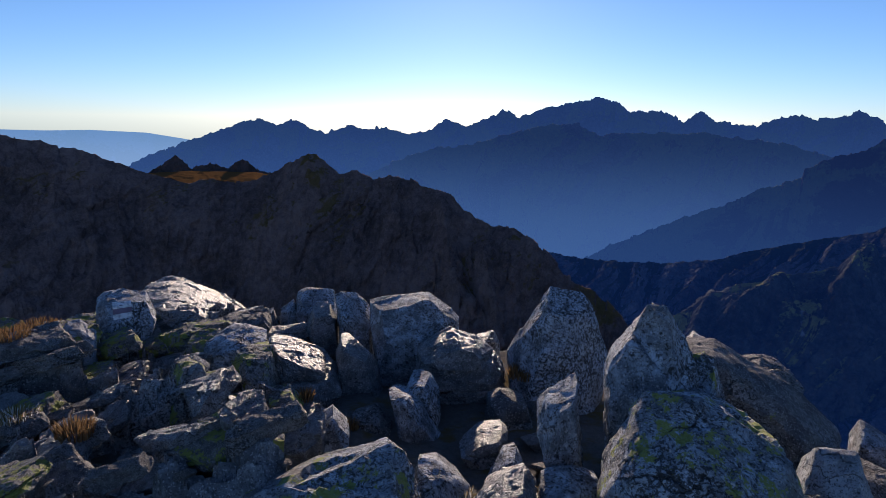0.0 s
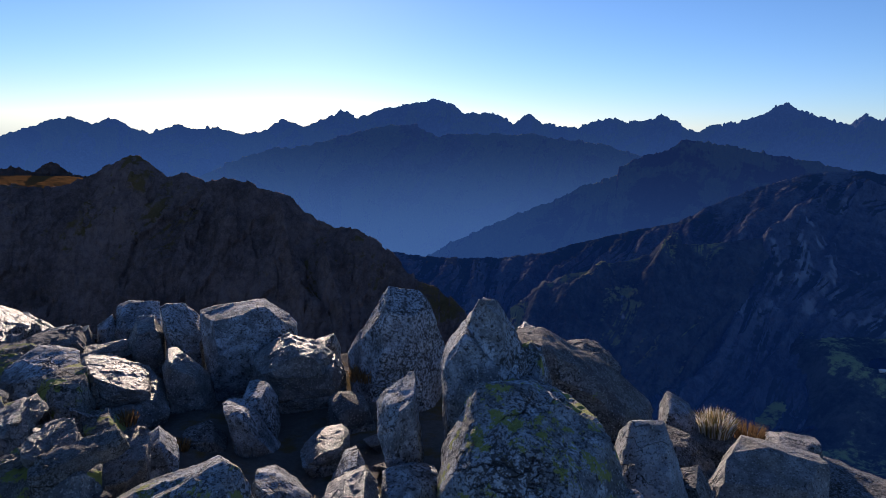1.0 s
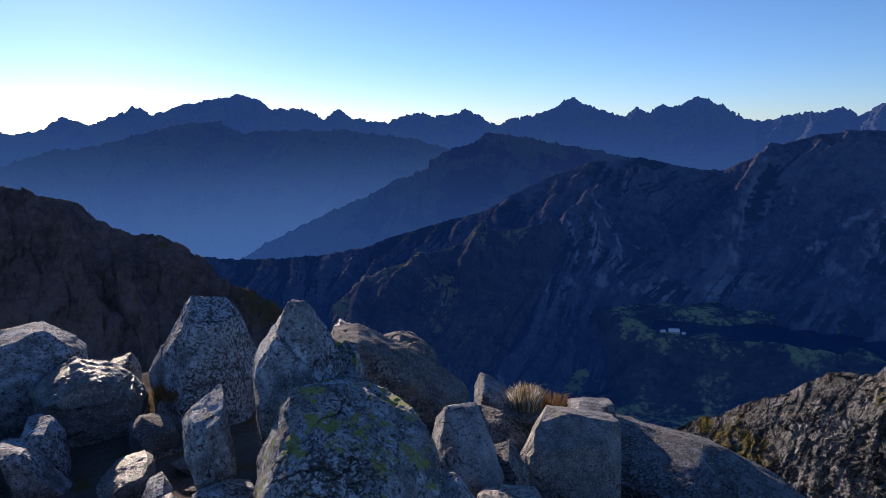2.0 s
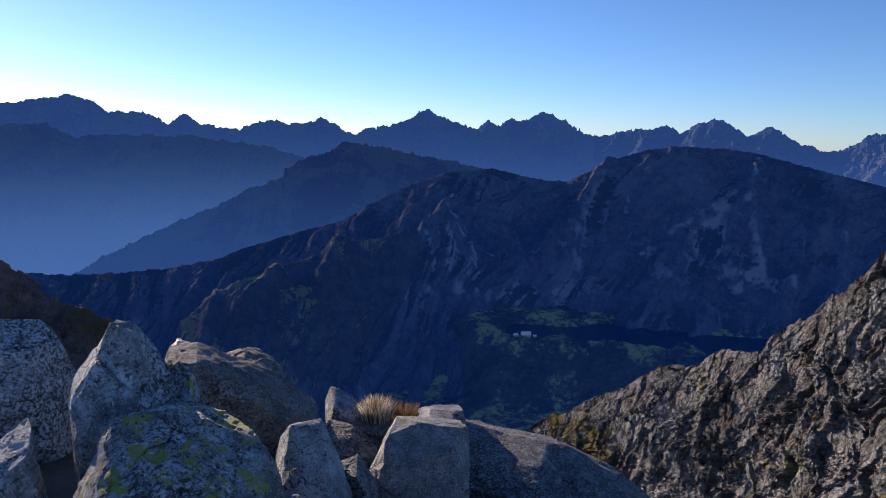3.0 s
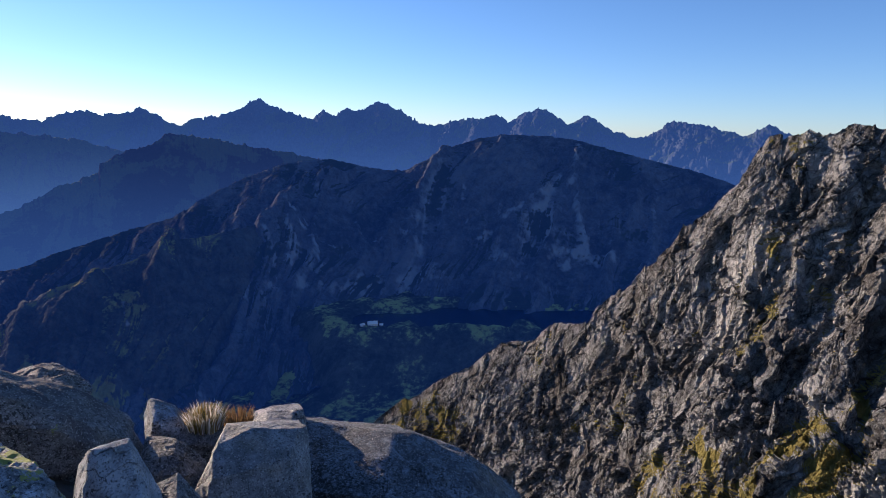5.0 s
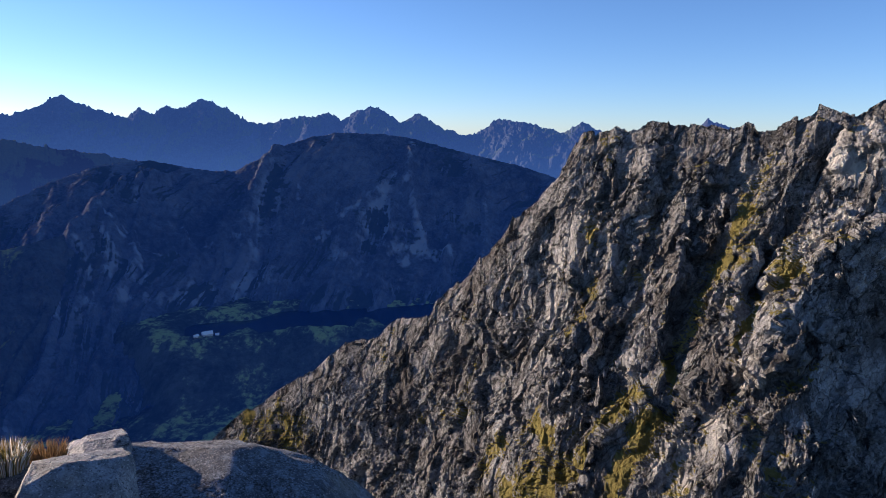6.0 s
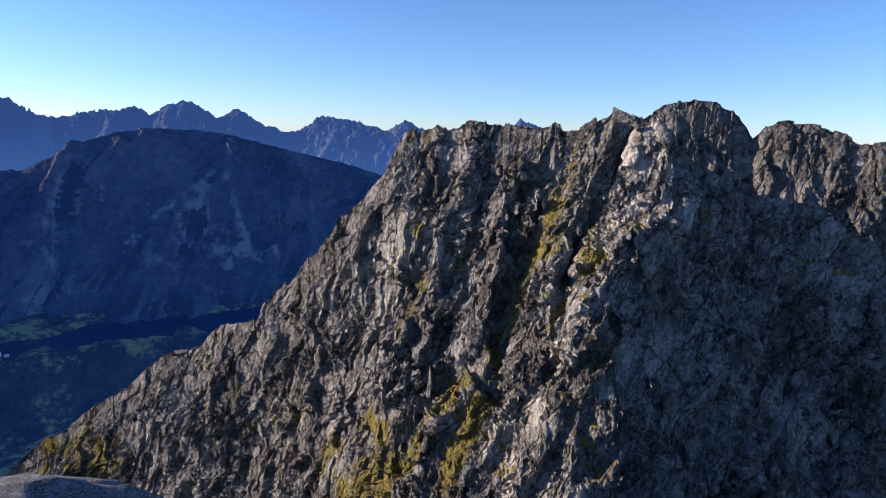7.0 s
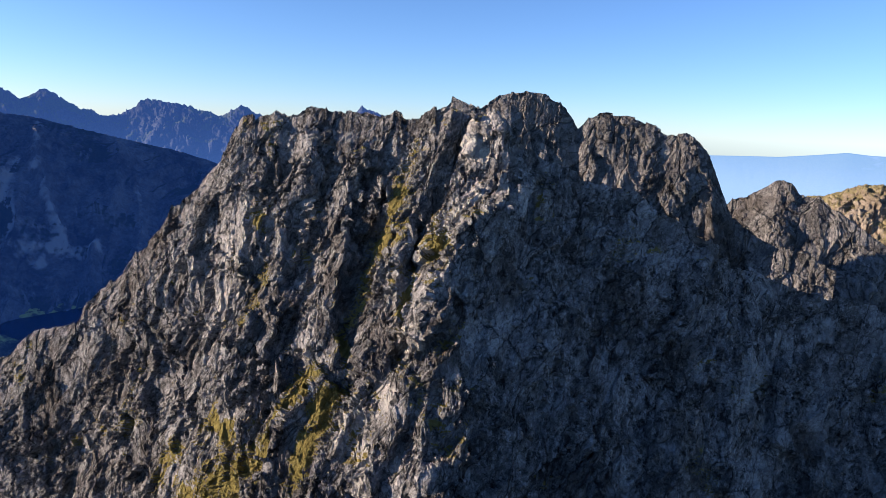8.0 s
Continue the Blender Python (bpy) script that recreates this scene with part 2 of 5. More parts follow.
GRANITE = {
    "grey": granite("grey_granite", (0.47, 0.52, 0.60), (0.12, 0.134, 0.155), 0.0, 0.55, stained=0.2, gloss=0.8),
    "white": granite("pale_granite", (0.38, 0.41, 0.46), (0.16, 0.17, 0.19), 0.0, 0.3, stained=0.15, gloss=0.8),
    "warm": granite("worn_granite", (0.27, 0.27, 0.275), (0.10, 0.103, 0.11), 0.15, 0.40, gloss=0.5),
    "lichen": granite("lichen_granite", (0.36, 0.40, 0.46), (0.10, 0.11, 0.125), 0.74, 0.55, gloss=0.85),
    "yellow": granite("yellow_lichen_granite", (0.25, 0.25, 0.245), (0.09, 0.09, 0.09), 0.84, 0.5, gloss=0.85),
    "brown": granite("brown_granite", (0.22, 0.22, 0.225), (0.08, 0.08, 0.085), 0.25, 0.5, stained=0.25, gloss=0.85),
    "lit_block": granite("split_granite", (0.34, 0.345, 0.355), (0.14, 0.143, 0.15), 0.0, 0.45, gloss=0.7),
    "slab": granite("crusted_granite", (0.20, 0.225, 0.265), (0.06, 0.067, 0.08), 0.2, 0.6, gloss=0.8),
}
MAT_CRAG = rock_face("crag_rock", 3.2, (0.455, 0.455, 0.452), (0.075, 0.075, 0.075), (0.21, 0.18, 0.06), 0.93, 1.10, cracks=True, relief=1.9, scree=(0.56, 0.545, 0.51))
MAT_TOWERS = rock_face("tower_rock", 12, (0.29, 0.285, 0.275), (0.09, 0.09, 0.09), (0.14, 0.12, 0.05), 1.05, 1.25, cracks=True, relief=1.1)
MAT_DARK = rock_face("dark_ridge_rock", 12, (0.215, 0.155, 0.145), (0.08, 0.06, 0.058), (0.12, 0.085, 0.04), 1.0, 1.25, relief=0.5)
MAT_KNOLL = rock_face("knoll_rock", 14, (0.11, 0.09, 0.085), (0.05, 0.042, 0.04), (0.15, 0.075, 0.022), 1.05, 1.25)
MAT_MEADOW = rock_face("russet_meadow", 10, (0.14, 0.075, 0.033), (0.09, 0.05, 0.024), (0.15, 0.08, 0.03), 0.5, 0.8, relief=0.02)
# valley haze over both slopes is a faint blue emission
MAT_VALLEY = rock_face("valley_mountain_rock_haze", 60, (0.115, 0.12, 0.13), (0.03, 0.033, 0.038), (0.03, 0.035, 0.025), 0.95, 1.2,
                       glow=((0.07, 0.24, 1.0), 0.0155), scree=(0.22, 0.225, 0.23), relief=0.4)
MAT_SPUR = rock_face("valley_spur_turf_haze", 60, (0.09, 0.095, 0.09), (0.03, 0.033, 0.03), (0.20, 0.19, 0.07), 1.0, 1.25,
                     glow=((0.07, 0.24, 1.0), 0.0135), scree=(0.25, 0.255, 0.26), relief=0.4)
# turf colour raised to stand in for sunlight on the hut terrace
MAT_GROUND = ground_face("valley_floor_haze", 25, (0.10, 0.105, 0.085), (0.02, 0.026, 0.02), (0.32, 0.34, 0.11), 0.95, 1.1)
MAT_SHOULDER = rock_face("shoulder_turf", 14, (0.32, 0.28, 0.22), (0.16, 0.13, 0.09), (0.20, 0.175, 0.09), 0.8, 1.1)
# the blue and the mist of these ranges are emitted haze colours
MAT_FAR = haze_glow_face("far_range_rock_haze", 40, (0.055, 0.064, 0.078), (0.024, 0.028, 0.033), (0.009, 0.0187, 0.052), (0.0185, 0.037, 0.087), 60, -420)
MAT_HAZY = haze_glow_face("hazy_range_rock_haze", 40, (0.05, 0.052, 0.056), (0.016, 0.016, 0.017), (0.0065, 0.0132, 0.0375), (0.030, 0.057, 0.120), -40, -600)
MAT_WOODED = haze_glow_face("wooded_ridge_rock_haze", 40, (0.022, 0.022, 0.022), (0.012, 0.012, 0.012), (0.004, 0.0082, 0.0263), (0.012, 0.0255, 0.067), -80, -600)
MAT_HILLS = haze_glow_face("lowland_haze_glow", 60, (0.10, 0.11, 0.12), (0.08, 0.09, 0.10), (0.085, 0.14, 0.205), (0.13, 0.185, 0.25), -60, -320)


# ---- terrain ----
def sheet(name, verts, nu, nv, mat, label, category, kind="structure", closed=False, smooth=True, marks=None):
    """A grid of nu columns by nv rows as one mesh."""
    a = np.arange(nu * nv).reshape(nu, nv)
    if closed:
        a = np.vstack([a, a[:1]])
    q = np.stack([a[:-1, :-1], a[:-1, 1:], a[1:, 1:], a[1:, :-1]], -1).reshape(-1, 4)
    me = bpy.data.meshes.new(name)
    me.vertices.add(len(verts))
    me.vertices.foreach_set("co", verts.astype(np.float32).ravel())
    me.loops.add(q.size)
    me.loops.foreach_set("vertex_index", q.astype(np.int32).ravel())
    me.polygons.add(len(q))
    me.polygons.foreach_set("loop_start", np.arange(0, q.size, 4, dtype=np.int32))
    me.polygons.foreach_set("use_smooth", np.full(len(q), smooth))
    me.update(calc_edges=True)
    me.materials.append(mat)
    for key, values in (marks or {}).items():
        me.attributes.new(key, "FLOAT", "POINT").data.foreach_set("value", values.astype(np.float32))
    return tagged(new(name, me), label, category, kind=kind)


def grid_normals(v, nu, nv):
    g = v.reshape(nu, nv, 3)
    n = np.cross(np.gradient(g, axis=0), np.gradient(g, axis=1))
    n /= np.linalg.norm(n, axis=2, keepdims=True) + 1e-9
    n = n * np.where(n[..., 2:] < 0, -1, 1)
    return n.reshape(-1, 3)


def along(x, y, line):
    """Distance to a polyline in plan, given from its top to its foot: signed, with + to the right of one who looks up the line, and how far down it, in metres from both ends."""
    near = np.full(len(x), 1e9)
    side, run = np.zeros(len(x)), np.zeros(len(x))
    start = 0.0
    for (x0, y0), (x1, y1) in zip(line, line[1:]):
        dx, dy = x1 - x0, y1 - y0
        length = math.hypot(dx, dy)
        t = np.clip(((x - x0) * dx + (y - y0) * dy) / length ** 2, 0, 1)
        px, py = x - x0 - t * dx, y - y0 - t * dy
        d = np.hypot(px, py)
        m = d < near
        near = np.where(m, d, near)
        side = np.where(m, np.where(dx * py - dy * px > 0, d, -d), side)
        run = np.where(m, start + t * length, run)
        start += length
    return side, run, start - run


def ridge_rise(x, y, line, tall, left, right, ends, wobble):
    """A ridge (or, with a negative height, a gully) with a flank of its own width on each side."""
    side, down, up = along(x + wobble[0], y + wobble[1], line)
    flank = np.where(side > 0, np.clip(1 - side / right, 0, 1), np.clip(1 + side / left, 0, 1))
    fade = np.clip(down / ends, 0, 1) * np.clip(up / (ends * 1.5) + 0.1, 0, 1)
    return tall * flank ** 1.15 * fade


def mountain(name, crest, mat, label, category, front, back, nu, nf, nb, foot, bow, ribs, rib_len, broken, cell,
             jag=0.0, seed=1, keep=60.0, kind="structure", lean=0.35, grainy=(0, 0, 1), smooth=True, drop=0, tilt=1.2, saw=0.0, saw_len=30.0, saw_end=999.0,
             ridges=(), fold=None, lawns=(), fans=(), ends=8.0, fan_low=0.38):
    """A mountain with a crest of (bearing, distance, height) points, a front towards the summit and a back.
    foot: the height that the front comes down to, bow: how hollow the slope is; ribs: height of the gullies; broken: size of the rock relief."""
    c = np.array(crest)
    az = np.linspace(c[0, 0], c[-1, 0], nu)
    dist = np.interp(az, c[:, 0], c[:, 1])
    zc = np.interp(az, c[:, 0], c[:, 2])
    arc = np.radians(az) * dist.mean()
    if jag:
        q = np.stack([arc / (cell * 1.3), arc * 0, arc * 0 + 3.3], 1)
        zc = zc + jag * (0.8 * ridged(q, 3, seed, 0.55) + 0.5 * blocks(q * 2.1, seed + 2))
    k = max(3, nu // 24)
    win = np.hanning(2 * k + 1)
    zs = np.convolve(np.pad(zc, k, mode="edge"), win / win.sum(), mode="valid")
    u = np.linspace(0, 1, nf + 1)[1:]
    wf = front * (0.35 * u + 0.65 * u ** 2.2)
    wb = -back * np.linspace(0, 1, nb + 1)[1:][::-1] ** 1.5
    w = np.concatenate([wb, [0], wf])
    nv = len(w)
    W = np.broadcast_to(w, (nu, nv))
    aw = np.abs(W)
    D = dist[:, None] - W
    reach = np.where(W > 0, front, back * 1.4)
    foot = zs[:, None] - drop if drop else foot
    z = foot + (zs[:, None] - foot) * np.clip(1 - aw / reach, 0, 1) ** bow + (zc - zs)[:, None] * np.exp(-aw / keep)
    X = (np.sin(np.radians(az))[:, None] * D).ravel()
    Y = (np.cos(np.radians(az))[:, None] * D).ravel()
    z = z.ravel()
    flat = np.stack([X, Y, z * 0.6], 1)
    sway = [ends * 0.28 * fbm(flat / (ends * 1.6), 4, seed + 80 + k, 0.6) for k in (0, 1)] if ridges or lawns or fans else (0, 0)
    shape = 0
    for line, tall_, left_, right_ in ridges:
        shape = shape + ridge_rise(X, Y, line, tall_, left_, right_, ends, sway)
    z = z + shape
    if fold:
        line, fall, reach_ = fold
        side, *_ = along(X + sway[0], Y + sway[1], line)
        z = z - (fall * np.clip(side, 0, reach_) + 0.34 * np.clip(-side, 0, 42)) * np.minimum(1, aw.ravel() / 25)
    A = np.broadcast_to(arc[:, None], (nu, nv)).ravel()
    Wr, Ar = W.ravel(), np.minimum(1, np.abs(W).ravel() / (rib_len * 0.8))
    slant = lean * Wr + rib_len * 0.5 * fbm(np.stack([A / rib_len / 2, Wr / rib_len / 2, A * 0], 1), 2, seed + 5)
    gully = ridged(np.stack([(A + slant) / rib_len, Wr / rib_len * 0.22, A * 0 + 1.7], 1), 4, seed + 9, 0.5)
    teeth = 0
    if saw:
        t = (A + slant * 0.75 + 1.0 * saw_len * fbm(np.stack([A / 45, Wr / 45, A * 0 + 8.8], 1), 3, seed + 23)) / saw_len
        k_ = np.floor(t)
        f_ = t - k_
        tall_ = 0.45 + 0.75 * hash01(k_, k_ * 0, k_ * 0, seed + 3)
        teeth = np.where(f_ < 0.3, f_ / 0.3, (1 - f_) / 0.7)
        bearing = np.broadcast_to(az[:, None], (nu, nv)).ravel()
        off_ = np.clip((saw_end - bearing) / 4, 0, 1)
        z = z + saw * Ar * tall_ * (teeth - 0.85) * off_
        teeth = (teeth - 0.5) * off_
    streak = ridged(np.stack([(A + slant * 0.6) / (rib_len * 0.4), Wr / rib_len * 0.12, A * 0 + 5.1], 1), 3, seed + 19, 0.6)
    z = z + ribs * Ar * gully
    v = np.stack([X, Y, z], 1)
    n = grid_normals(v, nu, nv)
    patch = fbm(v / (cell * 3.0), 3, seed + 71)
    fine_patch = fbm(v / (cell * 0.8), 3, seed + 73)
    where_ = aw.ravel() / front
    marks = {"turf": 0.9 * n[:, 2] - 0.16 * gully + 0.35 * patch - 0.30 * teeth,
             "scree": fan_low * np.clip(where_ * 6 - 0.8, 0, 1) - 0.10 * gully - 0.20 * streak + 0.32 * patch + 0.12 * fine_patch}
    for key, lines in (("turf", lawns), ("scree", fans)):
        for line, wide, more in lines:
            side, *_ = along(X + sway[0], Y + sway[1], line)
            marks[key] = marks[key] + more * np.exp(-(side / wide) ** 2) * (0.75 + 0.5 * fine_patch)
    if broken:
        soft = (0.25 + 0.75 * np.minimum(1, aw.ravel() / (cell * 1.5)))[:, None]
        ax = np.array(grainy, float) / np.linalg.norm(grainy)
        tall = v - 0.6 * (v @ ax)[:, None] * ax
        if not smooth:
            tall = tall + cell * 0.35 * np.stack([fbm(v / (cell * 1.2), 3, seed + 90 + k) for k in range(3)], 1)
        rough_ = [np.clip(0.55 + 0.75 * fbm(v / (cell * k), 2, seed + 95), 0.08, 1.5) for k in (2.6, 1.3)] if not smooth else (1.0, 1.0)
        off = 1.0 * blocks(tall / cell, seed + 31, tilt) + 0.5 * rough_[0] * blocks(tall / (cell * 0.42), seed + 47, tilt)
        off = off + 0.30 * rough_[1] * blocks(tall / (cell * 0.17), seed + 53, tilt) + (0.17 * rough_[1] * blocks(v / (cell * 0.075), seed + 57, tilt) if not smooth else 0)
        off = off + 0.5 * fbm(v / (cell * 1.8), 4, seed + 61)
        v = v + n * (off * broken)[:, None] * soft
    return sheet(name, v, nu, nv, mat, label, category, kind, smooth=smooth, marks=marks)


FAR_RANGE_WEST = [
    (-27.45, 4300, -409.3), (-25.14, 4312, -282.1), (-20.67, 4336, -143.9), (-18.02, 4350, -74.6), (-16.23, 4359, -31.6),
    (-15.32, 4364, -13.3), (-13.98, 4371, -54.2), (-12.59, 4379, -17.6), (-11.45, 4385, -70.1), (-10.05, 4392, -97.9),
    (-8.14, 4402, -45.7), (-6.95, 4409, -73.7), (-5.03, 4419, -57.4), (-3.10, 4429, -107.3), (-1.40, 4438, -79.8),
    (0.29, 4447, -0.4), (1.99, 4456, -46.7), (3.67, 4465, 3.3), (5.09, 4472, 67.5), (6.55, 4480, 13.8),
    (7.96, 4488, 63.1), (10.28, 4500, 105.6), (11.66, 4500, 128.4), (13.03, 4500, 150.8), (14.41, 4500, 130.0),
    (15.59, 4500, 59.3),
]
FAR_RANGE_MIDDLE = [
    (14.41, 4450, 128.6), (15.59, 4453, 58.6), (17.57, 4459, 77.9), (18.92, 4463, 44.0), (19.82, 4466, -0.4),
    (21.03, 4469, 63.2), (22.34, 4473, 12.8), (24.84, 4480, -28.5), (27.47, 4488, 51.4), (28.99, 4492, 42.8),
    (30.12, 4495, 24.4), (31.82, 4500, 80.0), (32.95, 4479, 38.7), (33.86, 4462, -5.1), (34.77, 4445, -31.0),
    (35.70, 4428, 11.8), (38.50, 4376, 56.9), (39.67, 4354, 103.4), (40.85, 4333, 153.2), (41.82, 4315, 109.8),
    (43.27, 4288, 71.3), (45.22, 4252, 34.5), (46.06, 4236, 96.9), (46.90, 4220, 57.0), (48.00, 4200, 102.0),
    (48.83, 4188, 83.4), (50.01, 4172, 131.6), (51.20, 4155, 151.7), (52.44, 4138, 106.7), (55.18, 4100, -5.4),
]
FAR_RANGE_EAST = [
    (53.00, 4300, 12.5), (55.88, 4224, 14.1), (57.74, 4174, 60.8), (59.62, 4125, 58.7), (60.74, 4095, 101.4),
    (61.72, 4069, 44.0), (63.25, 4028, 99.7), (64.32, 4000, 140.0), (65.72, 3969, 85.5), (66.87, 3944, 50.4),
    (68.53, 3907, 91.1), (70.34, 3867, 13.7), (72.04, 3829, -19.8), (73.25, 3803, -15.8), (75.26, 3758, 69.3),
    (76.60, 3728, 63.8), (76.90, 3722, 62.6), (78.73, 3681, 31.9), (80.53, 3641, -0.6), (82.41, 3600, 52.9),
    (83.52, 3586, 17.8), (85.67, 3558, -33.9), (88.88, 3517, -46.2), (90.21, 3500, -56.7), (92.08, 3481, 77.5),
    (92.42, 3477, 74.2), (93.04, 3471, 51.5), (93.19, 3469, 47.5), (94.64, 3454, 19.8), (95.97, 3441, -41.0),
    (99.93, 3400, -130.4),
]
HAZY_RANGE = [
    (-7.97, 3700, -373.5), (-6.02, 3690, -293.5), (-4.07, 3680, -229.2), (-1.14, 3665, -164.1), (2.27, 3647, -138.7),
    (5.64, 3629, -79.9), (8.48, 3615, -28.8), (11.30, 3600, -17.1), (13.21, 3600, -70.9), (17.27, 3600, -57.2),
    (21.60, 3600, -60.1), (25.73, 3600, -81.6), (30.78, 3600, -151.2), (33.00, 3600, -196.7),
]
WOODED_RIDGE = [
    (11.18, 2700, -608.0), (13.92, 2738, -522.7), (18.15, 2797, -432.0), (23.10, 2866, -333.3), (26.52, 2914, -248.2),
    (28.69, 2945, -211.1), (28.81, 2946, -173.7), (32.67, 3000, -85.6), (33.57, 3015, -50.5), (37.29, 3076, -70.9),
    (41.79, 3150, -118.0), (46.09, 3150, -160.5), (50.21, 3150, -235.4),
]
VALLEY_MOUNTAIN = [
    (7.41, 2000, -384.2), (10.01, 2033, -406.2), (13.17, 2073, -426.4), (19.14, 2149, -440.6), (23.16, 2200, -420.4),
    (28.12, 2303, -374.5), (32.96, 2403, -335.9), (35.23, 2450, -294.9), (35.73, 2457, -271.8), (37.31, 2479, -242.6),
    (39.44, 2509, -197.3), (42.93, 2558, -144.2), (46.52, 2608, -126.8), (50.21, 2660, -164.9), (53.06, 2700, -172.6),
    (56.91, 2713, -76.7), (59.33, 2721, -35.6), (61.27, 2727, -19.9), (65.16, 2740, -18.0), (68.08, 2750, -37.7),
    (72.43, 2765, -90.0), (77.16, 2780, -140.4), (79.94, 2789, -181.0), (83.10, 2800, -230.6), (88.22, 2800, -292.0),
]
VALLEY_SPUR = [
    (18.60, 1730, -640.0), (20.16, 1750, -500.0), (23.20, 1805, -434.4), (25.71, 1850, -410.1), (28.20, 1895, -392.2), (31.14, 1948, -373.5),
    (34.00, 2000, -335.2), (36.84, 2097, -340.8), (41.36, 2252, -323.3), (42.77, 2300, -256.8),
]
DARK_RIDGE = [
    (-38.66, 900, -17.3), (-35.59, 888, -19.4), (-33.65, 881, -24.1), (-31.97, 874, -30.1), (-29.84, 866, -35.0),
    (-28.03, 859, -45.8), (-25.76, 850, -58.7), (-23.78, 838, -69.5), (-21.30, 823, -78.2), (-18.24, 805, -78.6),
    (-15.97, 791, -71.2), (-14.81, 784, -65.6), (-13.64, 777, -57.3), (-11.75, 766, -50.2), (-10.80, 760, -46.0),
    (-9.86, 755, -52.0), (-8.92, 750, -61.7), (-7.47, 742, -59.1), (-6.02, 735, -67.9), (-3.08, 719, -66.2),
    (-0.61, 706, -73.8), (0.88, 699, -81.8), (1.90, 693, -96.0), (4.41, 680, -107.3), (6.40, 667, -108.6),
    (8.43, 654, -122.9), (9.71, 645, -132.1), (11.01, 637, -149.4), (13.52, 620, -160.3), (15.04, 610, -170.0),
    (16.58, 600, -184.5), (18.68, 600, -214.4), (21.22, 600, -243.1),
]
KNOLLS = [
    (-25.03, 1150, -102.0), (-23.75, 1150, -86.4), (-22.02, 1150, -65.2), (-20.80, 1150, -83.7), (-19.25, 1150, -74.8),
    (-18.18, 1150, -86.1), (-16.81, 1150, -71.4), (-15.48, 1150, -88.5), (-13.67, 1150, -105.9),
]
MEADOW = [
    (-25.61, 1120, -92.1), (-23.76, 1120, -87.7), (-21.24, 1120, -85.8), (-18.19, 1120, -87.5), (-15.94, 1120, -88.8),
    (-13.19, 1120, -97.6),
]
CRAG_CREST = [
    (47.82, 430, -219.3), (51.40, 410, -188.2), (52.94, 401, -174.4), (55.00, 390, -162.5), (58.09, 373, -143.1),
    (60.39, 360, -127.9), (62.17, 350, -116.9), (64.99, 336, -109.1), (66.23, 330, -100.0), (69.74, 312, -88.5),
    (71.65, 303, -77.1), (73.03, 297, -65.7), (73.92, 293, -56.8), (75.75, 285, -48.4), (76.80, 281, -37.7),
    (78.77, 273, -29.2), (79.99, 268, -20.7), (81.48, 262, -9.0), (81.55, 262, -8.2), (82.39, 261, -0.9),
    (85.09, 257, 3.2), (86.00, 256, 0.9), (88.78, 252, 4.3), (90.19, 250, 2.5), (92.57, 247, 2.2),
    (94.96, 244, 3.4), (97.87, 241, 2.5), (99.74, 240, 8.2), (101.46, 238, 5.9), (103.19, 237, 3.0),
    (104.70, 236, -1.2), (107.75, 239, -11.6), (111.65, 242, -17.0), (115.48, 245, -22.2), (118.38, 247, -30.7),
    (121.61, 250, -37.3), (123.50, 256, -45.1), (128.16, 270, -53.7), (134.55, 290, -62.5), (139.02, 290, -66.0),
]
ROCK_TOWERS = [
    (95.04, 620, -20.8), (99.81, 626, 4.8), (102.17, 629, 18.9), (103.56, 631, 28.9), (105.93, 634, 32.2),
    (107.57, 636, 34.0), (108.79, 638, 27.3), (110.48, 640, 0.0), (111.23, 641, 11.9), (112.35, 643, 17.1),
    (113.97, 645, 14.2), (115.33, 648, 13.3), (116.96, 650, 4.3), (117.67, 651, -0.5), (119.19, 654, -0.2),
    (120.34, 655, -9.3), (121.40, 657, -22.1), (122.44, 659, -51.0), (123.29, 660, -73.9), (126.14, 660, -91.4),
    (130.99, 660, -109.5),
]
LOW_TOWERS = [
    (121.12, 850, -119.1), (123.15, 850, -71.7), (124.11, 850, -67.1), (125.05, 850, -58.0), (126.15, 850, -46.2),
    (127.15, 850, -48.9), (127.81, 850, -59.1), (129.16, 850, -61.8), (130.03, 850, -75.2), (130.84, 850, -83.4),
    (132.77, 850, -98.9), (135.09, 850, -125.0),
]
GRASSY_SHOULDER = [
    (126.66, 1500, -147.4), (128.41, 1500, -108.6), (130.22, 1500, -98.6), (131.90, 1500, -76.1), (133.21, 1500, -75.3),
    (135.84, 1500, -58.9), (140.35, 1500, -58.6),
]
HILLS_EAST = [
    (116.54, 4700, -170.4), (120.40, 4700, -114.8), (122.91, 4700, -106.8), (126.11, 4700, -98.6), (128.37, 4700, -77.0),
    (130.53, 4700, -52.9), (131.96, 4700, -62.8), (134.00, 4700, -65.7), (140.02, 4700, -10.2),
]
HILLS_WEST = [
    (-42.59, 4800, -101.9), (-36.86, 4800, -104.8), (-33.61, 4800, -94.4), (-30.83, 4800, -100.3), (-27.88, 4800, -95.6),
    (-23.96, 4800, -112.0), (-20.67, 4800, -159.4), (-17.21, 4800, -204.6),
]
# ridges, gullies, turf strips and scree in plan, each from its top to its foot
ARETE = [(230.5, -52.0), (213.9, -54.0), (204.5, -51.5), (196.4, -43.7), (192.1, -35.3), (186.4, -29.7), (178.8, -29.7), (175.2, -27.8), (173.6, -23.8)]
PINNACLE = [(186.7, -13.8), (173.4, -17.4), (166.8, -20.5), (161.4, -22.1), (153.0, -28.0)]
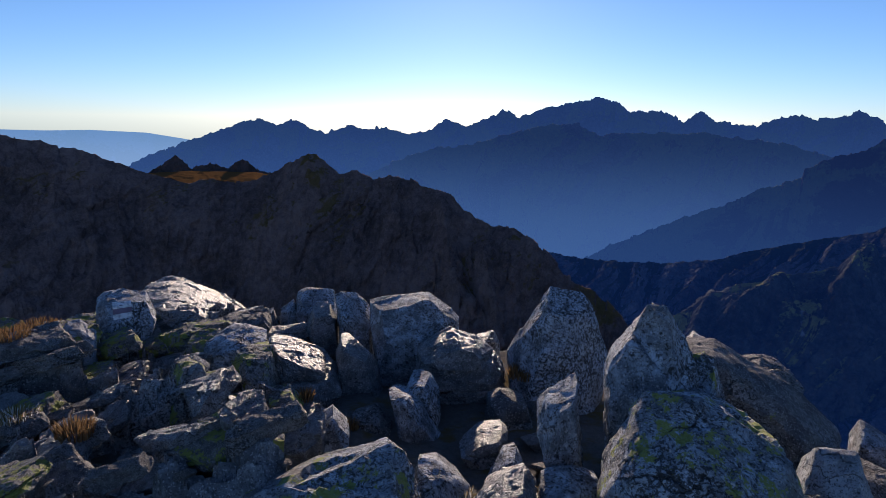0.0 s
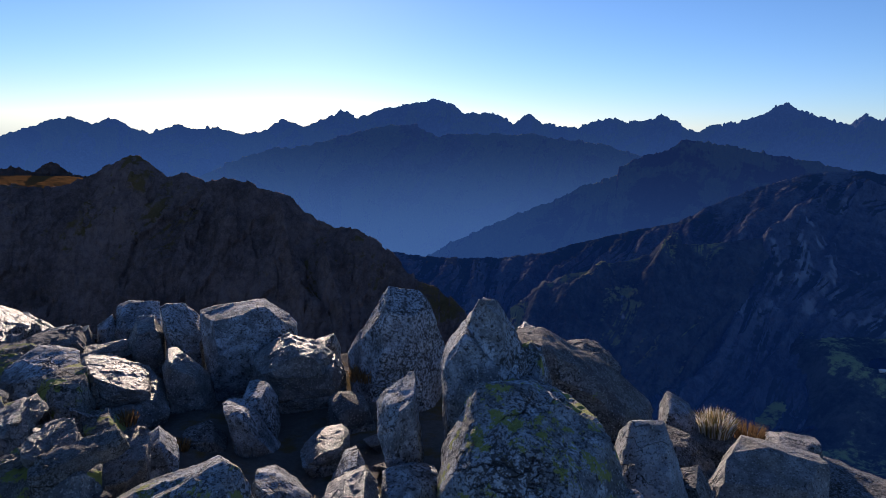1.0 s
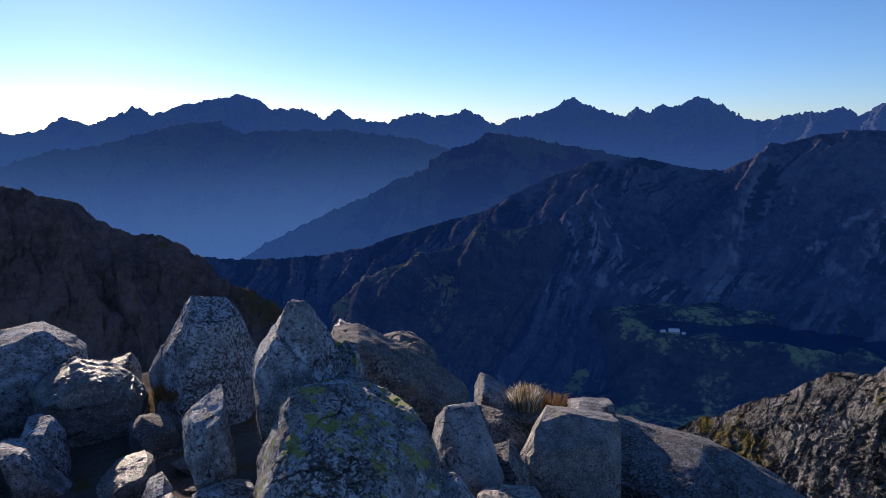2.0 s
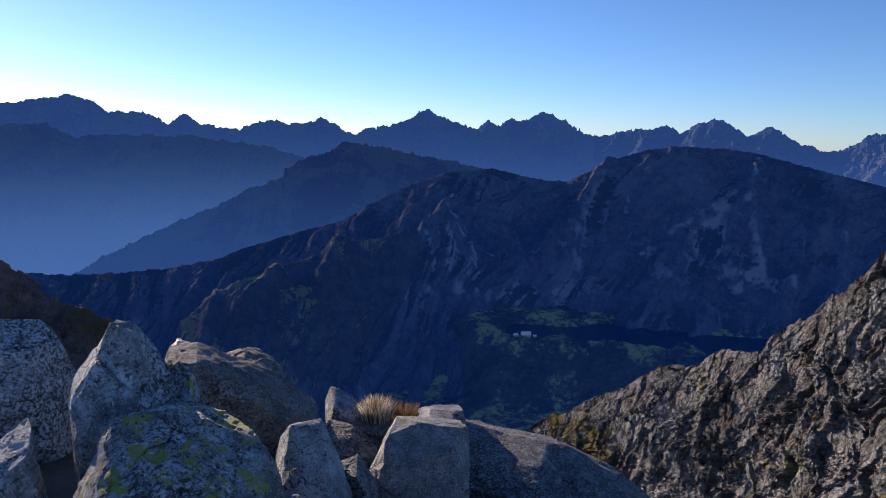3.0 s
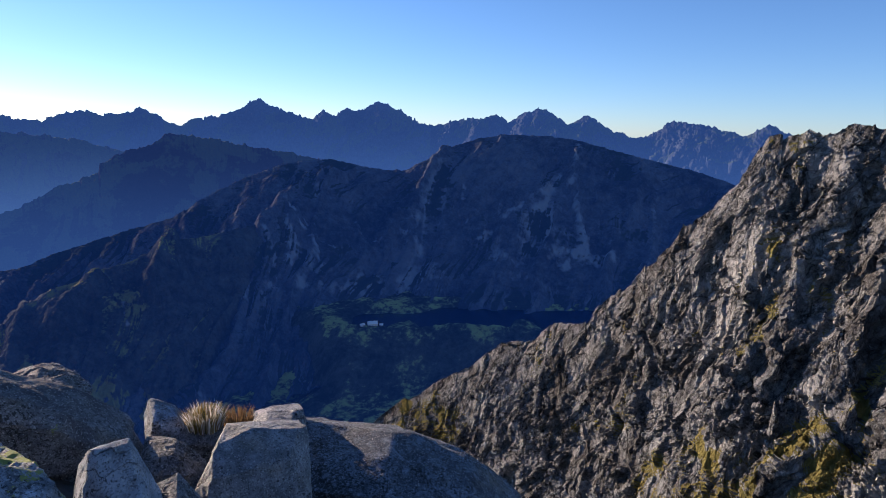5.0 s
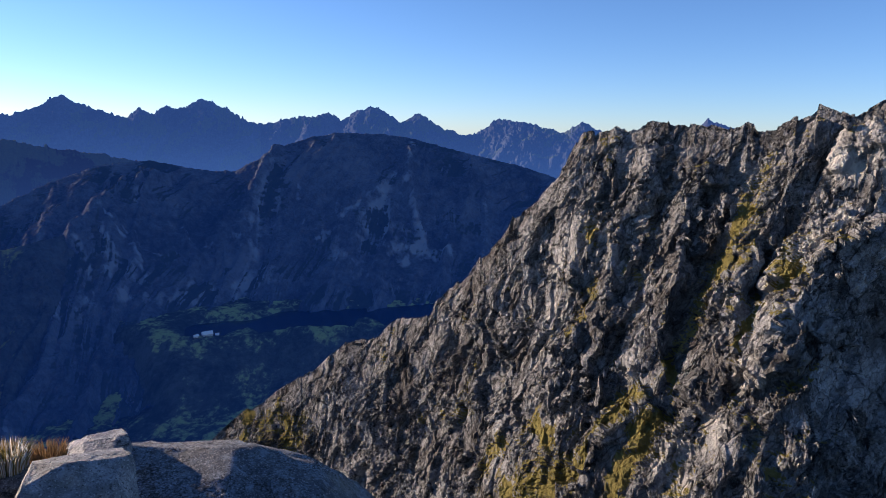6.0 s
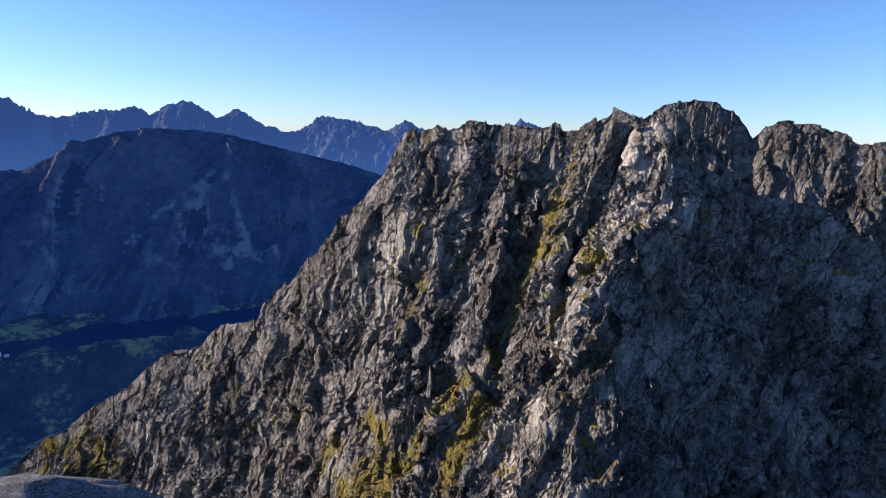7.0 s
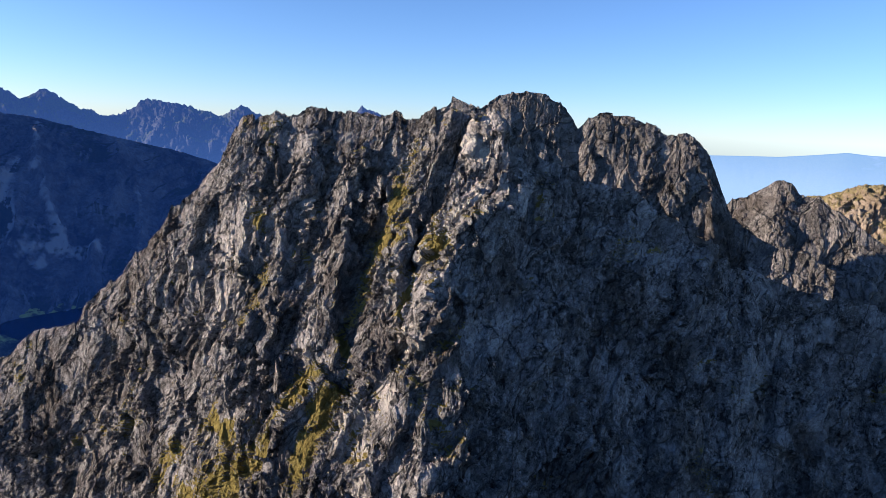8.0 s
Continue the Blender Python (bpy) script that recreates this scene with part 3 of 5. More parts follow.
RIB_A = [(234.6, -40.4), (225.5, -36.3), (222.4, -32.3), (217.9, -28.3), (212.3, -24.2), (205.2, -21.9), (197.8, -18.8), (191.3, -15.9), (187.3, -13.0)]
GULLY_A = [(230.8, -47.6), (229.0, -43.7), (223.5, -39.1), (219.4, -34.5), (217.3, -30.1), (211.9, -26.5), (204.5, -21.7), (197.9, -17.5)]
BUTTRESS_B = [(240.0, -10.0), (230.9, -6.5), (224.5, -3.9), (216.4, -2.9), (206.3, -1.9), (199.0, -0.2), (191.2, 2.5)]
BUTTRESS_C = [(245.8, 1.1), (239.5, 5.9), (237.4, 10.7), (234.2, 15.4), (228.3, 19.7)]
BUTTRESS_D = [(254.6, 21.5), (246.5, 22.2), (241.8, 23.2), (237.7, 24.4), (233.8, 27.9), (229.8, 33.2), (230.8, 38.3)]
BUTTRESS_E = [(258.1, 31.4), (252.6, 35.9), (253.4, 41.2), (253.8, 46.6), (253.5, 53.1), (254.0, 61.9), (255.2, 73.3)]
RIB_F = [(268.4, 57.7), (265.5, 63.8), (265.3, 70.7), (268.4, 81.8), (272.4, 96.0), (272.2, 110.2)]
RIB_G = [(284.5, 90.3), (283.9, 101.0), (284.6, 115.8), (283.4, 127.7)]
RIB_H = [(225.7, 29.0), (215.7, 29.2), (211.8, 30.1), (210.9, 34.6), (215.8, 44.9), (217.3, 53.0)]
RIB_I = [(248.6, 61.1), (247.2, 70.5), (250.2, 80.3), (249.6, 87.0)]
RIB_J = [(196.9, 5.2), (190.5, 11.6), (185.8, 19.5), (183.7, 25.9)]
RECESS = [(244.6, 15.1), (243.8, 18.0), (238.7, 24.6)]
RECESS_B = [(243.0, 42.1), (249.2, 50.6), (248.9, 59.2)]
SHADE_RIB_A = [(224.4, -68.9), (209.1, -68.5), (201.7, -72.0), (192.2, -67.9), (184.0, -65.2), (177.3, -66.6), (171.2, -69.8)]
SHADE_RIB_B = [(214.4, -103.7), (202.9, -104.2), (194.6, -104.0), (184.4, -104.6)]
SHADE_RIB_C = [(211.9, -128.5), (203.8, -133.1), (197.2, -134.6), (188.7, -130.5), (180.1, -130.2)]
SHADE_RIB_D = [(177.5, -33.9), (168.0, -37.5), (162.1, -40.1)]
TURF_A = [(226.5, -24.7), (218.8, -18.7), (210.5, -12.1), (202.1, -6.6), (194.2, -2.1), (188.0, 4.0), (182.6, 7.0), (178.2, 10.8)]
TURF_B = [(203.0, -31.7), (197.9, -25.1), (194.3, -19.7)]
TURF_C = [(197.5, 10.3), (191.9, 18.5), (189.3, 23.2), (198.4, 33.0), (232.9, 62.4)]
TURF_D = [(235.8, -29.8), (230.8, -22.6)]
TURF_E = [(249.5, 43.0), (254.7, 49.1)]
TURF_F = [(270.0, 76.4), (280.5, 93.2)]
TURF_G = [(246.6, 54.3), (244.1, 60.3), (266.2, 90.1), (272.1, 101.1)]
TURF_H = [(227.5, 6.3), (210.3, 5.7), (204.1, 0.1)]
TURF_J = [(316.0, 237.7), (308.8, 206.5), (297.6, 174.1)]
TURF_I = [(296.0, 134.1), (298.3, 142.3)]
VALLEY_RIB_WEST = [(1888.0, 1771.1), (1693.2, 1727.9), (1581.4, 1711.7), (1471.7, 1675.8), (1372.7, 1603.7)]
# rib whose pale colour stands in for the sun on it
VALLEY_RIB_LIT_PALE = [(2531.3, 1045.5), (2386.7, 965.1), (2273.2, 931.2), (2211.5, 868.3), (2139.6, 860.9)]
VALLEY_RIB_MID = [(2276.2, 1476.5), (2090.3, 1477.8), (1892.7, 1457.4), (1716.8, 1390.3)]
VALLEY_RIB_EAST = [(2622.9, 792.4), (2414.2, 754.5), (2229.5, 739.7)]
SPUR_RIB_LIT = [(1103.4, 1651.4), (999.3, 1569.9), (946.5, 1531.9)]
SPUR_RIB_B = [(901.3, 1654.3), (814.1, 1608.6), (747.6, 1579.9), (706.1, 1526.7)]
SPUR_SCREE = [(764.9, 1616.3), (721.1, 1546.1), (694.6, 1456.9)]
SPUR_SCREE_B = [(897.4, 1567.2), (867.9, 1493.9), (839.7, 1424.3)]
SPUR_SCREE_C = [(1079.7, 1552.2), (1079.4, 1500.8)]
DARK_RIB_A = [(-129.8, 743.9), (-183.4, 706.9), (-224.0, 680.6)]
DARK_RIB_B = [(-26.2, 711.5), (-94.3, 677.7), (-134.8, 643.5)]
DARK_RIB_C = [(32.5, 686.1), (-14.5, 648.0), (-47.1, 620.7)]
DARK_RIB_D = [(82.5, 653.2), (51.6, 629.6), (27.6, 600.6)]
DARK_RIB_E = [(-242.2, 763.6), (-274.7, 729.7), (-307.2, 692.1)]
DARK_TURF = [(-158.2, 730.5), (-138.1, 712.9)]
SCREE_A = [(1599.6, 1728.7), (1483.3, 1586.0), (1391.0, 1472.9)]
SCREE_B = [(1599.2, 1719.3), (1564.3, 1578.0), (1499.0, 1452.5)]
SCREE_C = [(1609.5, 1685.1), (1606.0, 1572.9), (1626.5, 1484.0)]
SCREE_D = [(1765.1, 1582.1), (1773.5, 1517.2), (1790.3, 1452.0)]
SCREE_E = [(1771.2, 1560.2), (1736.6, 1498.8), (1696.3, 1444.9)]
SCREE_F = [(2357.1, 1027.8), (2164.4, 1078.7), (1987.7, 1166.2)]
SCREE_G = [(2291.5, 1022.2), (2134.4, 1018.5), (2005.0, 1021.3)]
SCREE_H = [(2145.1, 1352.1), (2075.9, 1274.8), (1995.4, 1204.4)]
SCREE_I = [(2054.1, 915.0), (2122.1, 868.9), (2184.7, 752.4)]
SCREE_J = [(1196.9, 1525.4), (1281.3, 1522.3), (1403.8, 1489.1), (1472.6, 1433.1)]
SCREE_K = [(1542.2, 1372.3), (1677.9, 1313.7), (1779.1, 1235.5)]
SCREE_L = [(1481.4, 1711.6), (1426.4, 1612.9), (1362.6, 1528.1)]
SCREE_M = [(1927.3, 1067.0), (1964.5, 958.4), (1972.1, 857.3)]
SCREE_N = [(1868.3, 1408.1), (1799.9, 1314.9), (1704.3, 1290.8)]
# pale rock, strengthened in colour to stand in for sun on the arete
PALE_ARETE_LIT = [(225.0, -48.2), (212.9, -42.6), (205.3, -35.2), (201.1, -28.7), (193.1, -25.4), (183.7, -23.9)]
PALE_B = [(183.1, -8.4), (170.4, -8.1), (163.5, -9.6)]
PALE_C = [(216.1, -1.5), (204.6, 0.2), (207.7, 9.2)]
PALE_D = [(201.3, -79.8), (196.4, -86.7)]
PALE_E = [(193.2, -54.0), (185.1, -48.6)]


def edge_distance(az):
    """How far the summit plateau reaches at a bearing in degrees."""
    return np.interp(az, [-180, -120, -60, -35, 0, 25, 42, 55, 65, 75, 100, 130, 180], [4.5, 4.5, 5.0, 5.6, 5.0, 4.2, 3.9, 3.3, 2.6, 2.1, 1.7, 2.5, 4.5])


def ground_height(x, y):
    r = np.hypot(x, y)
    az = np.degrees(np.arctan2(x, y))
    e = edge_distance(az)
    flat = -1.54 + 0.06 * np.exp(-((x + 2.6) ** 2 + (y - 4.2) ** 2) / 3.0) - 0.45 * np.exp(-((x - 3.6) ** 2 + (y - 2.4) ** 2) / 2.5)
    flat = flat - 0.11 * np.clip(r - 2.6, 0, 3)
    flat = flat - 0.28 * np.clip((az - 26) / 10, 0, 1) * np.clip(r - 2.4, 0, 1)
    fall = np.clip(r - e, 0, None)
    z = flat - fall * 1.25 * (1 - np.exp(-fall / 1.2))
    p = np.stack([x, y, x * 0], 1)
    z = z + 0.06 * fbm(p * 1.6, 4, 3) * np.clip(r, 0, 1) + np.clip(fall, 0, 60) * 0.06 * fbm(p / 14.0, 3, 5)
    # valley: a deep floor, then the threshold with the hut terrace and the lake basin above it
    step = np.interp(az, [36, 40, 43, 47, 53, 58, 66, 71, 80], [2300, 2080, 1930, 1735, 1750, 1765, 1768, 1735, 1690]) + 22 * fbm(np.stack([az / 2.2, az * 0, az * 0], 1), 3, 8)
    s = np.clip((r - step + 230) / 230, 0, 1)
    s = s ** 1.4 * np.clip((az - 34) / 6, 0, 1) * np.clip((100 - az) / 8, 0, 1)
    knobs = 16 * fbm(p / 170.0, 4, 12) + 9 * fbm(p / 45.0, 4, 14)
    cliff = 4 * s * (1 - s)
    floor = -665 + s * 126 + knobs * (1 - 0.6 * s) + 14 * cliff * ridged(np.stack([az / 1.3, r / 300, az * 0], 1), 3, 15)
    floor = floor + 9 * np.exp(-((r - step - 5) / 45) ** 2) * s * (0.4 + fbm(np.stack([az / 1.7, az * 0, az * 0 + 4], 1), 3, 18))
    far_shore = np.interp(az, [48, 50, 57, 66, 75, 82], [1900, 1930, 1990, 2050, 2080, 2000])
    basin = np.clip((r - step - 40) / 30, 0, 1) * np.clip((far_shore - r) / 30 + 0.5, 0, 1) * np.clip((az - 47.5) / 2, 0, 1) * np.clip((84 - az) / 3, 0, 1)
    floor = floor * (1 - basin) + basin * -575
    return np.maximum(z, floor)


def build_ground():
    nu, nv = 900, 301
    az = np.radians(np.arange(nu) * 360.0 / nu)
    r = np.concatenate([[0.002], 0.25 * (40 ** np.linspace(0, 1, 150)), 10 * (490 ** np.linspace(0, 1, 151)[1:])])
    R_, A_ = np.meshgrid(r, az)
    x, y = (np.sin(A_) * R_).ravel(), (np.cos(A_) * R_).ravel()
    z = ground_height(x, y)
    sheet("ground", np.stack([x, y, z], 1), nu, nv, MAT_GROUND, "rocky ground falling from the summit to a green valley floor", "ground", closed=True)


build_ground()

mountain("backdrop_hills_west", HILLS_WEST, MAT_HILLS, "pale lowland hills with painted morning haze", "hills", 600, 60, 200, 30, 4, -700, 1.0, 6, 300, 0, 100)
mountain("backdrop_hills_east", HILLS_EAST, MAT_HILLS, "pale hills in painted blue haze beyond the plain", "hills", 1500, 60, 200, 30, 4, -700, 1.0, 6, 300, 0, 100)
mountain("backdrop_range_west", FAR_RANGE_WEST, MAT_FAR, "far mountain range in painted blue haze against the sky", "mountain", 900, 200, 900, 60, 6, -700, 1.3, 30, 190, 7, 45, jag=10, seed=3)
mountain("backdrop_range_middle", FAR_RANGE_MIDDLE, MAT_FAR, "far jagged mountain range in painted blue haze", "mountain", 900, 200, 1000, 60, 6, -700, 1.3, 35, 190, 7, 40, jag=12, seed=4)
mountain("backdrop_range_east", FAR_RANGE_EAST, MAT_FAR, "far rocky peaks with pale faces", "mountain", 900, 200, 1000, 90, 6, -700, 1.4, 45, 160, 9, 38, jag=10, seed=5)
mountain("backdrop_hazy_range", HAZY_RANGE, MAT_HAZY, "broad range in painted blue haze and valley mist", "mountain", 1100, 200, 700, 80, 6, -720, 1.2, 40, 220, 9, 60, jag=9, seed=6)
mountain("backdrop_wooded_ridge", WOODED_RIDGE, MAT_WOODED, "dark wooded ridge in painted blue haze above painted mist", "mountain", 800, 200, 700, 60, 6, -720, 1.1, 14, 200, 4, 40, jag=8, seed=7)
# the last of the fans paints sunlight on a rib, the others are scree
mountain("valley_mountain", VALLEY_MOUNTAIN, MAT_VALLEY, "shaded grey mountain in painted blue haze with scree gullies over the lake", "mountain", 1000, 400, 1000, 300, 8, -680, 1.45, 24, 120, 3.2, 38, jag=3, seed=8,
         ridges=((VALLEY_RIB_WEST, 55, 55, 110), (VALLEY_RIB_LIT_PALE, 46, 34, 45), (VALLEY_RIB_MID, 60, 75, 130), (VALLEY_RIB_EAST, 40, 50, 90)), ends=75,
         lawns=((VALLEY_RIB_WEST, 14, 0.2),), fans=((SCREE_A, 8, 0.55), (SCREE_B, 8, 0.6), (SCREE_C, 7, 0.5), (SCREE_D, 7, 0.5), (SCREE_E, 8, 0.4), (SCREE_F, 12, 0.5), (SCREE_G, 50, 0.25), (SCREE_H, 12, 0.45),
                                                    (SCREE_I, 24, 0.9), (SCREE_J, 36, 0.45), (SCREE_K, 36, 0.4), (SCREE_L, 9, 0.4), (SCREE_M, 28, 0.35), (SCREE_N, 30, 0.3), (VALLEY_RIB_LIT_PALE, 20, 0.6)), fan_low=0.3)
mountain("valley_spur", VALLEY_SPUR, MAT_SPUR, "shaded grassy spur of the valley mountain in painted blue haze", "mountain", 520, 420, 420, 180, 40, -700, 1.15, 16, 90, 4, 40, jag=4, seed=9,
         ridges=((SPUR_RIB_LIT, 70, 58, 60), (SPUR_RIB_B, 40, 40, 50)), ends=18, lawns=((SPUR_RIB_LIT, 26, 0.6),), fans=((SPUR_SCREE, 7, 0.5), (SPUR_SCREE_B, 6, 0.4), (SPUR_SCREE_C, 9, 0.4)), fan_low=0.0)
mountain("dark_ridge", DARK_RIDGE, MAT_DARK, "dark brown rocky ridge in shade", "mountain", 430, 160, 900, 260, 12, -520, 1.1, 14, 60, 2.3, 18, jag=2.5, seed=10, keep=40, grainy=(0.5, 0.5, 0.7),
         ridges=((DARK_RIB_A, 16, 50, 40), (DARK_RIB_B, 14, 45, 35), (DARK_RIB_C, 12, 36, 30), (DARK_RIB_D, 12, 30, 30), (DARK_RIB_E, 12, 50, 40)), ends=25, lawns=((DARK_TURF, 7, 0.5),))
mountain("rocky_knolls", KNOLLS, MAT_KNOLL, "dark rocky knolls behind a brown meadow", "hill", 26, 60, 300, 60, 6, -140, 1.0, 3, 30, 1.2, 12, jag=2.5, seed=11, keep=18)
mountain("brown_meadow", MEADOW, MAT_MEADOW, "sunlit russet grass meadow below the knolls", "hill", 300, 60, 200, 60, 6, -135, 1.0, 1.0, 60, 0.3, 12, seed=17)
mountain("grassy_shoulder", GRASSY_SHOULDER, MAT_SHOULDER, "sunlit stony and grassy mountain shoulder", "hill", 700, 200, 260, 140, 8, -420, 1.2, 14, 90, 6, 24, jag=4, seed=12)
mountain("low_towers", LOW_TOWERS, MAT_TOWERS, "rocky towers half in sun", "mountain", 280, 120, 420, 200, 12, -420, 1.2, 16, 60, 4.5, 34, jag=3, seed=13, keep=40)
mountain("rock_towers", ROCK_TOWERS, MAT_TOWERS, "steep rounded rock towers, half in shade", "mountain", 260, 120, 640, 260, 14, -460, 1.25, 16, 60, 4.2, 24, jag=3.0, seed=14, keep=60)
# the first of the fans brightens the sunny arete flank by colour
CRAG = mountain("crag", CRAG_CREST, MAT_CRAG, "broken grey crag with ochre grass ledges and a dark gully", "crag", 260, 60, 1300, 720, 14, -235, 1.0, 1.2, 18, 2.1, 9.5,
         jag=1.8, seed=15, keep=25, lean=0.8, grainy=(-0.45, 0.5, -0.74), smooth=False, drop=325, tilt=0.8, saw=4.5, saw_len=13.0, saw_end=92.0, fan_low=-0.16,
         ridges=((ARETE, 11, 11, 12), (PINNACLE, 10, 14, 12), (RIB_A, 8, 14, 3.5), (GULLY_A, -7, 3, 5), (BUTTRESS_B, 11, 13, 3.5), (BUTTRESS_C, 8, 9, 3.5), (BUTTRESS_D, 9, 10, 4),
                 (BUTTRESS_E, 8, 9, 6), (RIB_F, 8, 10, 8), (RIB_G, 8, 10, 8), (RIB_H, 8, 8, 4), (RIB_I, 7, 8, 5), (RIB_J, 6, 8, 4), (RECESS, -10, 8, 4), (RECESS_B, -10, 9, 6),
                 (SHADE_RIB_A, 9, 12, 14), (SHADE_RIB_B, 8, 14, 12), (SHADE_RIB_C, 12, 12, 14), (SHADE_RIB_D, 6, 10, 10)),
         fold=(ARETE, 0.35, 45), ends=8, fans=((PALE_ARETE_LIT, 6, 0.95), (PALE_B, 8, 0.7), (PALE_C, 4, 0.4), (PALE_D, 5, 0.6), (PALE_E, 5, 0.5)),
         lawns=((TURF_A, 4.2, 0.95), (TURF_B, 2.6, 0.9), (TURF_C, 6, 0.9), (TURF_D, 3.5, 0.7), (TURF_E, 3, 0.5), (TURF_F, 4, 0.5), (TURF_G, 4, 0.5), (TURF_H, 3, 0.4), (TURF_I, 6, 0.7), (TURF_J, 6, 0.9)))


# ---- summit rocks ----
def hull(points):
    bm = bmesh.new()
    for p in points:
        bm.verts.new(p)
    made = bmesh.ops.convex_hull(bm, input=bm.verts)
    loose = [v for v in bm.verts if not v.link_faces]
    bmesh.ops.delete(bm, geom=loose, context="VERTS")
    return bm


def chop(bm, rng, cuts, bite):
    """Split off corners along joint planes, so that the stone keeps flat broken faces."""
    for _ in range(cuts):
        d = Vector((rng.normal(0, 1), rng.normal(-0.7, 0.8), rng.normal(0.25, 0.6))).normalized()
        far = max(v.co.dot(d) for v in bm.verts)
        near = min(v.co.dot(d) for v in bm.verts)
        at = far - (far - near) * rng.uniform(0.3, 1.0) * bite
        out = bmesh.ops.bisect_plane(bm, geom=bm.verts[:] + bm.edges[:] + bm.faces[:], plane_co=d * at, plane_no=d, clear_outer=True)
        rim = [e for e in out["geom_cut"] if isinstance(e, bmesh.types.BMEdge)]
        if len(rim) > 2:
            bmesh.ops.contextual_create(bm, geom=rim)


def weather(bm, rng, seed, size, length, rough):
    """Slightly worn edges, then the broken facets, flakes and pits of the faces."""
    bmesh.ops.dissolve_limit(bm, angle_limit=radians(4), verts=bm.verts, edges=bm.edges)
    sharp = [e for e in bm.edges if len(e.link_faces) == 2 and e.calc_face_angle(0) > radians(14)]
    bmesh.ops.bevel(bm, geom=sharp, offset=0.006 * size + 0.001, segments=1, profile=0.6, affect="EDGES", clamp_overlap=True)
    bmesh.ops.triangulate(bm, faces=bm.faces[:])
    for _ in range(6):
        longs = [e for e in bm.edges if e.calc_length() > length]
        if not longs:
            break
        bmesh.ops.subdivide_edges(bm, edges=longs, cuts=1)
        bmesh.ops.triangulate(bm, faces=bm.faces[:])
    bm.normal_update()
    v = np.array([q.co for q in bm.verts])
    n = np.array([q.normal for q in bm.verts])
    p = v + seed * 3.71
    tip = np.array(Euler((rng.uniform(-0.5, 0.5), rng.uniform(-0.6, 0.6), 0)).to_matrix())
    plates = ((p + 0.10 * size * np.stack([fbm(p / (0.4 * size), 2, seed + k) for k in (6, 7, 8)], 1)) @ tip) * np.array([1, 1, 2.2])
    off = 0.016 * size * blocks(plates / (0.42 * size), seed, 1.3) + 0.009 * size * blocks(plates / (0.17 * size), seed + 1, 1.2)
    off = rough * (off * 0.26 + 0.002 * size * fbm(p / (0.45 * size), 3, seed + 3)) + 0.0022 * fbm(p / 0.03, 2, seed + 4)
    v = v + n * off[:, None]
    for q, c in zip(bm.verts, v):
        q.co = c


def rock_mesh(name, profile, depth, levels, seed, mat, drops=0.22, rough=1.0, layers=1, taper=1.0):
    """An angular stone: a profile of a few corners swept to a narrower front and back, or a stack of such plates,
    with corners split off along flat joints and worn edges."""
    rng = np.random.default_rng(seed)
    prof = np.array(profile, float)
    mid = prof.mean(0)
    top = prof[:, 1].max()
    size = max(np.ptp(prof[:, 0]), np.ptp(prof[:, 1]))
    bounds = np.linspace(0, 1, layers + 1)
    bounds[1:-1] += rng.uniform(-0.08, 0.08, layers - 1)
    made = []
    for k in range(layers):
        lo, hi = bounds[k] * top, bounds[k + 1] * top
        pts = []
        shift, reach = rng.uniform(-0.05, 0.05) * size * (layers > 1), rng.uniform(0.85, 1.12) if layers > 1 else 1.0
        for y, sx, drop, jit in ((-0.6, 1 - 0.26 * taper, drops, 0.10 * taper), (-0.42, 1 - 0.12 * taper, drops * 0.4, 0.03), (0.0, 1.0, 0.0, 0.0), (0.4, 0.80, 0.15, 0.08)):
            for x, z in outline(prof, lo, hi):
                zz = z * (1 - drop * (z / top) * rng.uniform(0.5, 1.3))
                yy = depth * ((y * reach if y < 0 else y) + rng.uniform(-0.08, 0.08) * (abs(y) > 0.3))
                pts.append((mid[0] + (x - mid[0]) * (sx + rng.uniform(-jit, jit)) + shift, yy, zz))
        bm = hull(pts)
        chop(bm, rng, 7 if levels > 3 else 5, (0.14 if layers == 1 else 0.08) * min(1.0, 0.7 / size))
        weather(bm, rng, seed + k, size if layers == 1 else size * 0.6, {4: 0.034, 3: 0.055}.get(levels, 0.09) * max(size, 0.35), rough)
        me = bpy.data.meshes.new(name if k == 0 else "layer")
        bm.to_mesh(me)
        bm.free()
        me.polygons.foreach_set("use_smooth", np.ones(len(me.polygons), dtype=bool))
        me.set_sharp_from_angle(angle=radians(20))
        me.materials.append(mat)
        made.append(me)
    return made


def outline(prof, lo, hi):
    """The corners of a profile that lie between two heights, with the points where it crosses them."""
    out = [tuple(p) for p in prof if lo <= p[1] <= hi]
    for a, b in zip(prof, np.roll(prof, -1, axis=0)):
        for h in (lo, hi):
            if (a[1] - h) * (b[1] - h) < 0:
                t = (h - a[1]) / (b[1] - a[1])
                out.append((a[0] + t * (b[0] - a[0]), h))
    return out


ROCK_WORDS = {
    "grey": "grey granite {} with black crust lichen", "white": "pale grey granite {} with a sunlit top",
    "warm": "worn tan-grey granite {} on the summit", "lichen": "grey granite {} covered in yellow-green and black lichen",
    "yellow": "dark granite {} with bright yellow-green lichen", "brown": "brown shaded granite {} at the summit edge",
    "lit_block": "cracked square granite {} with a layered sunlit top", "slab": "large dark granite {} sloping over the valley",
}
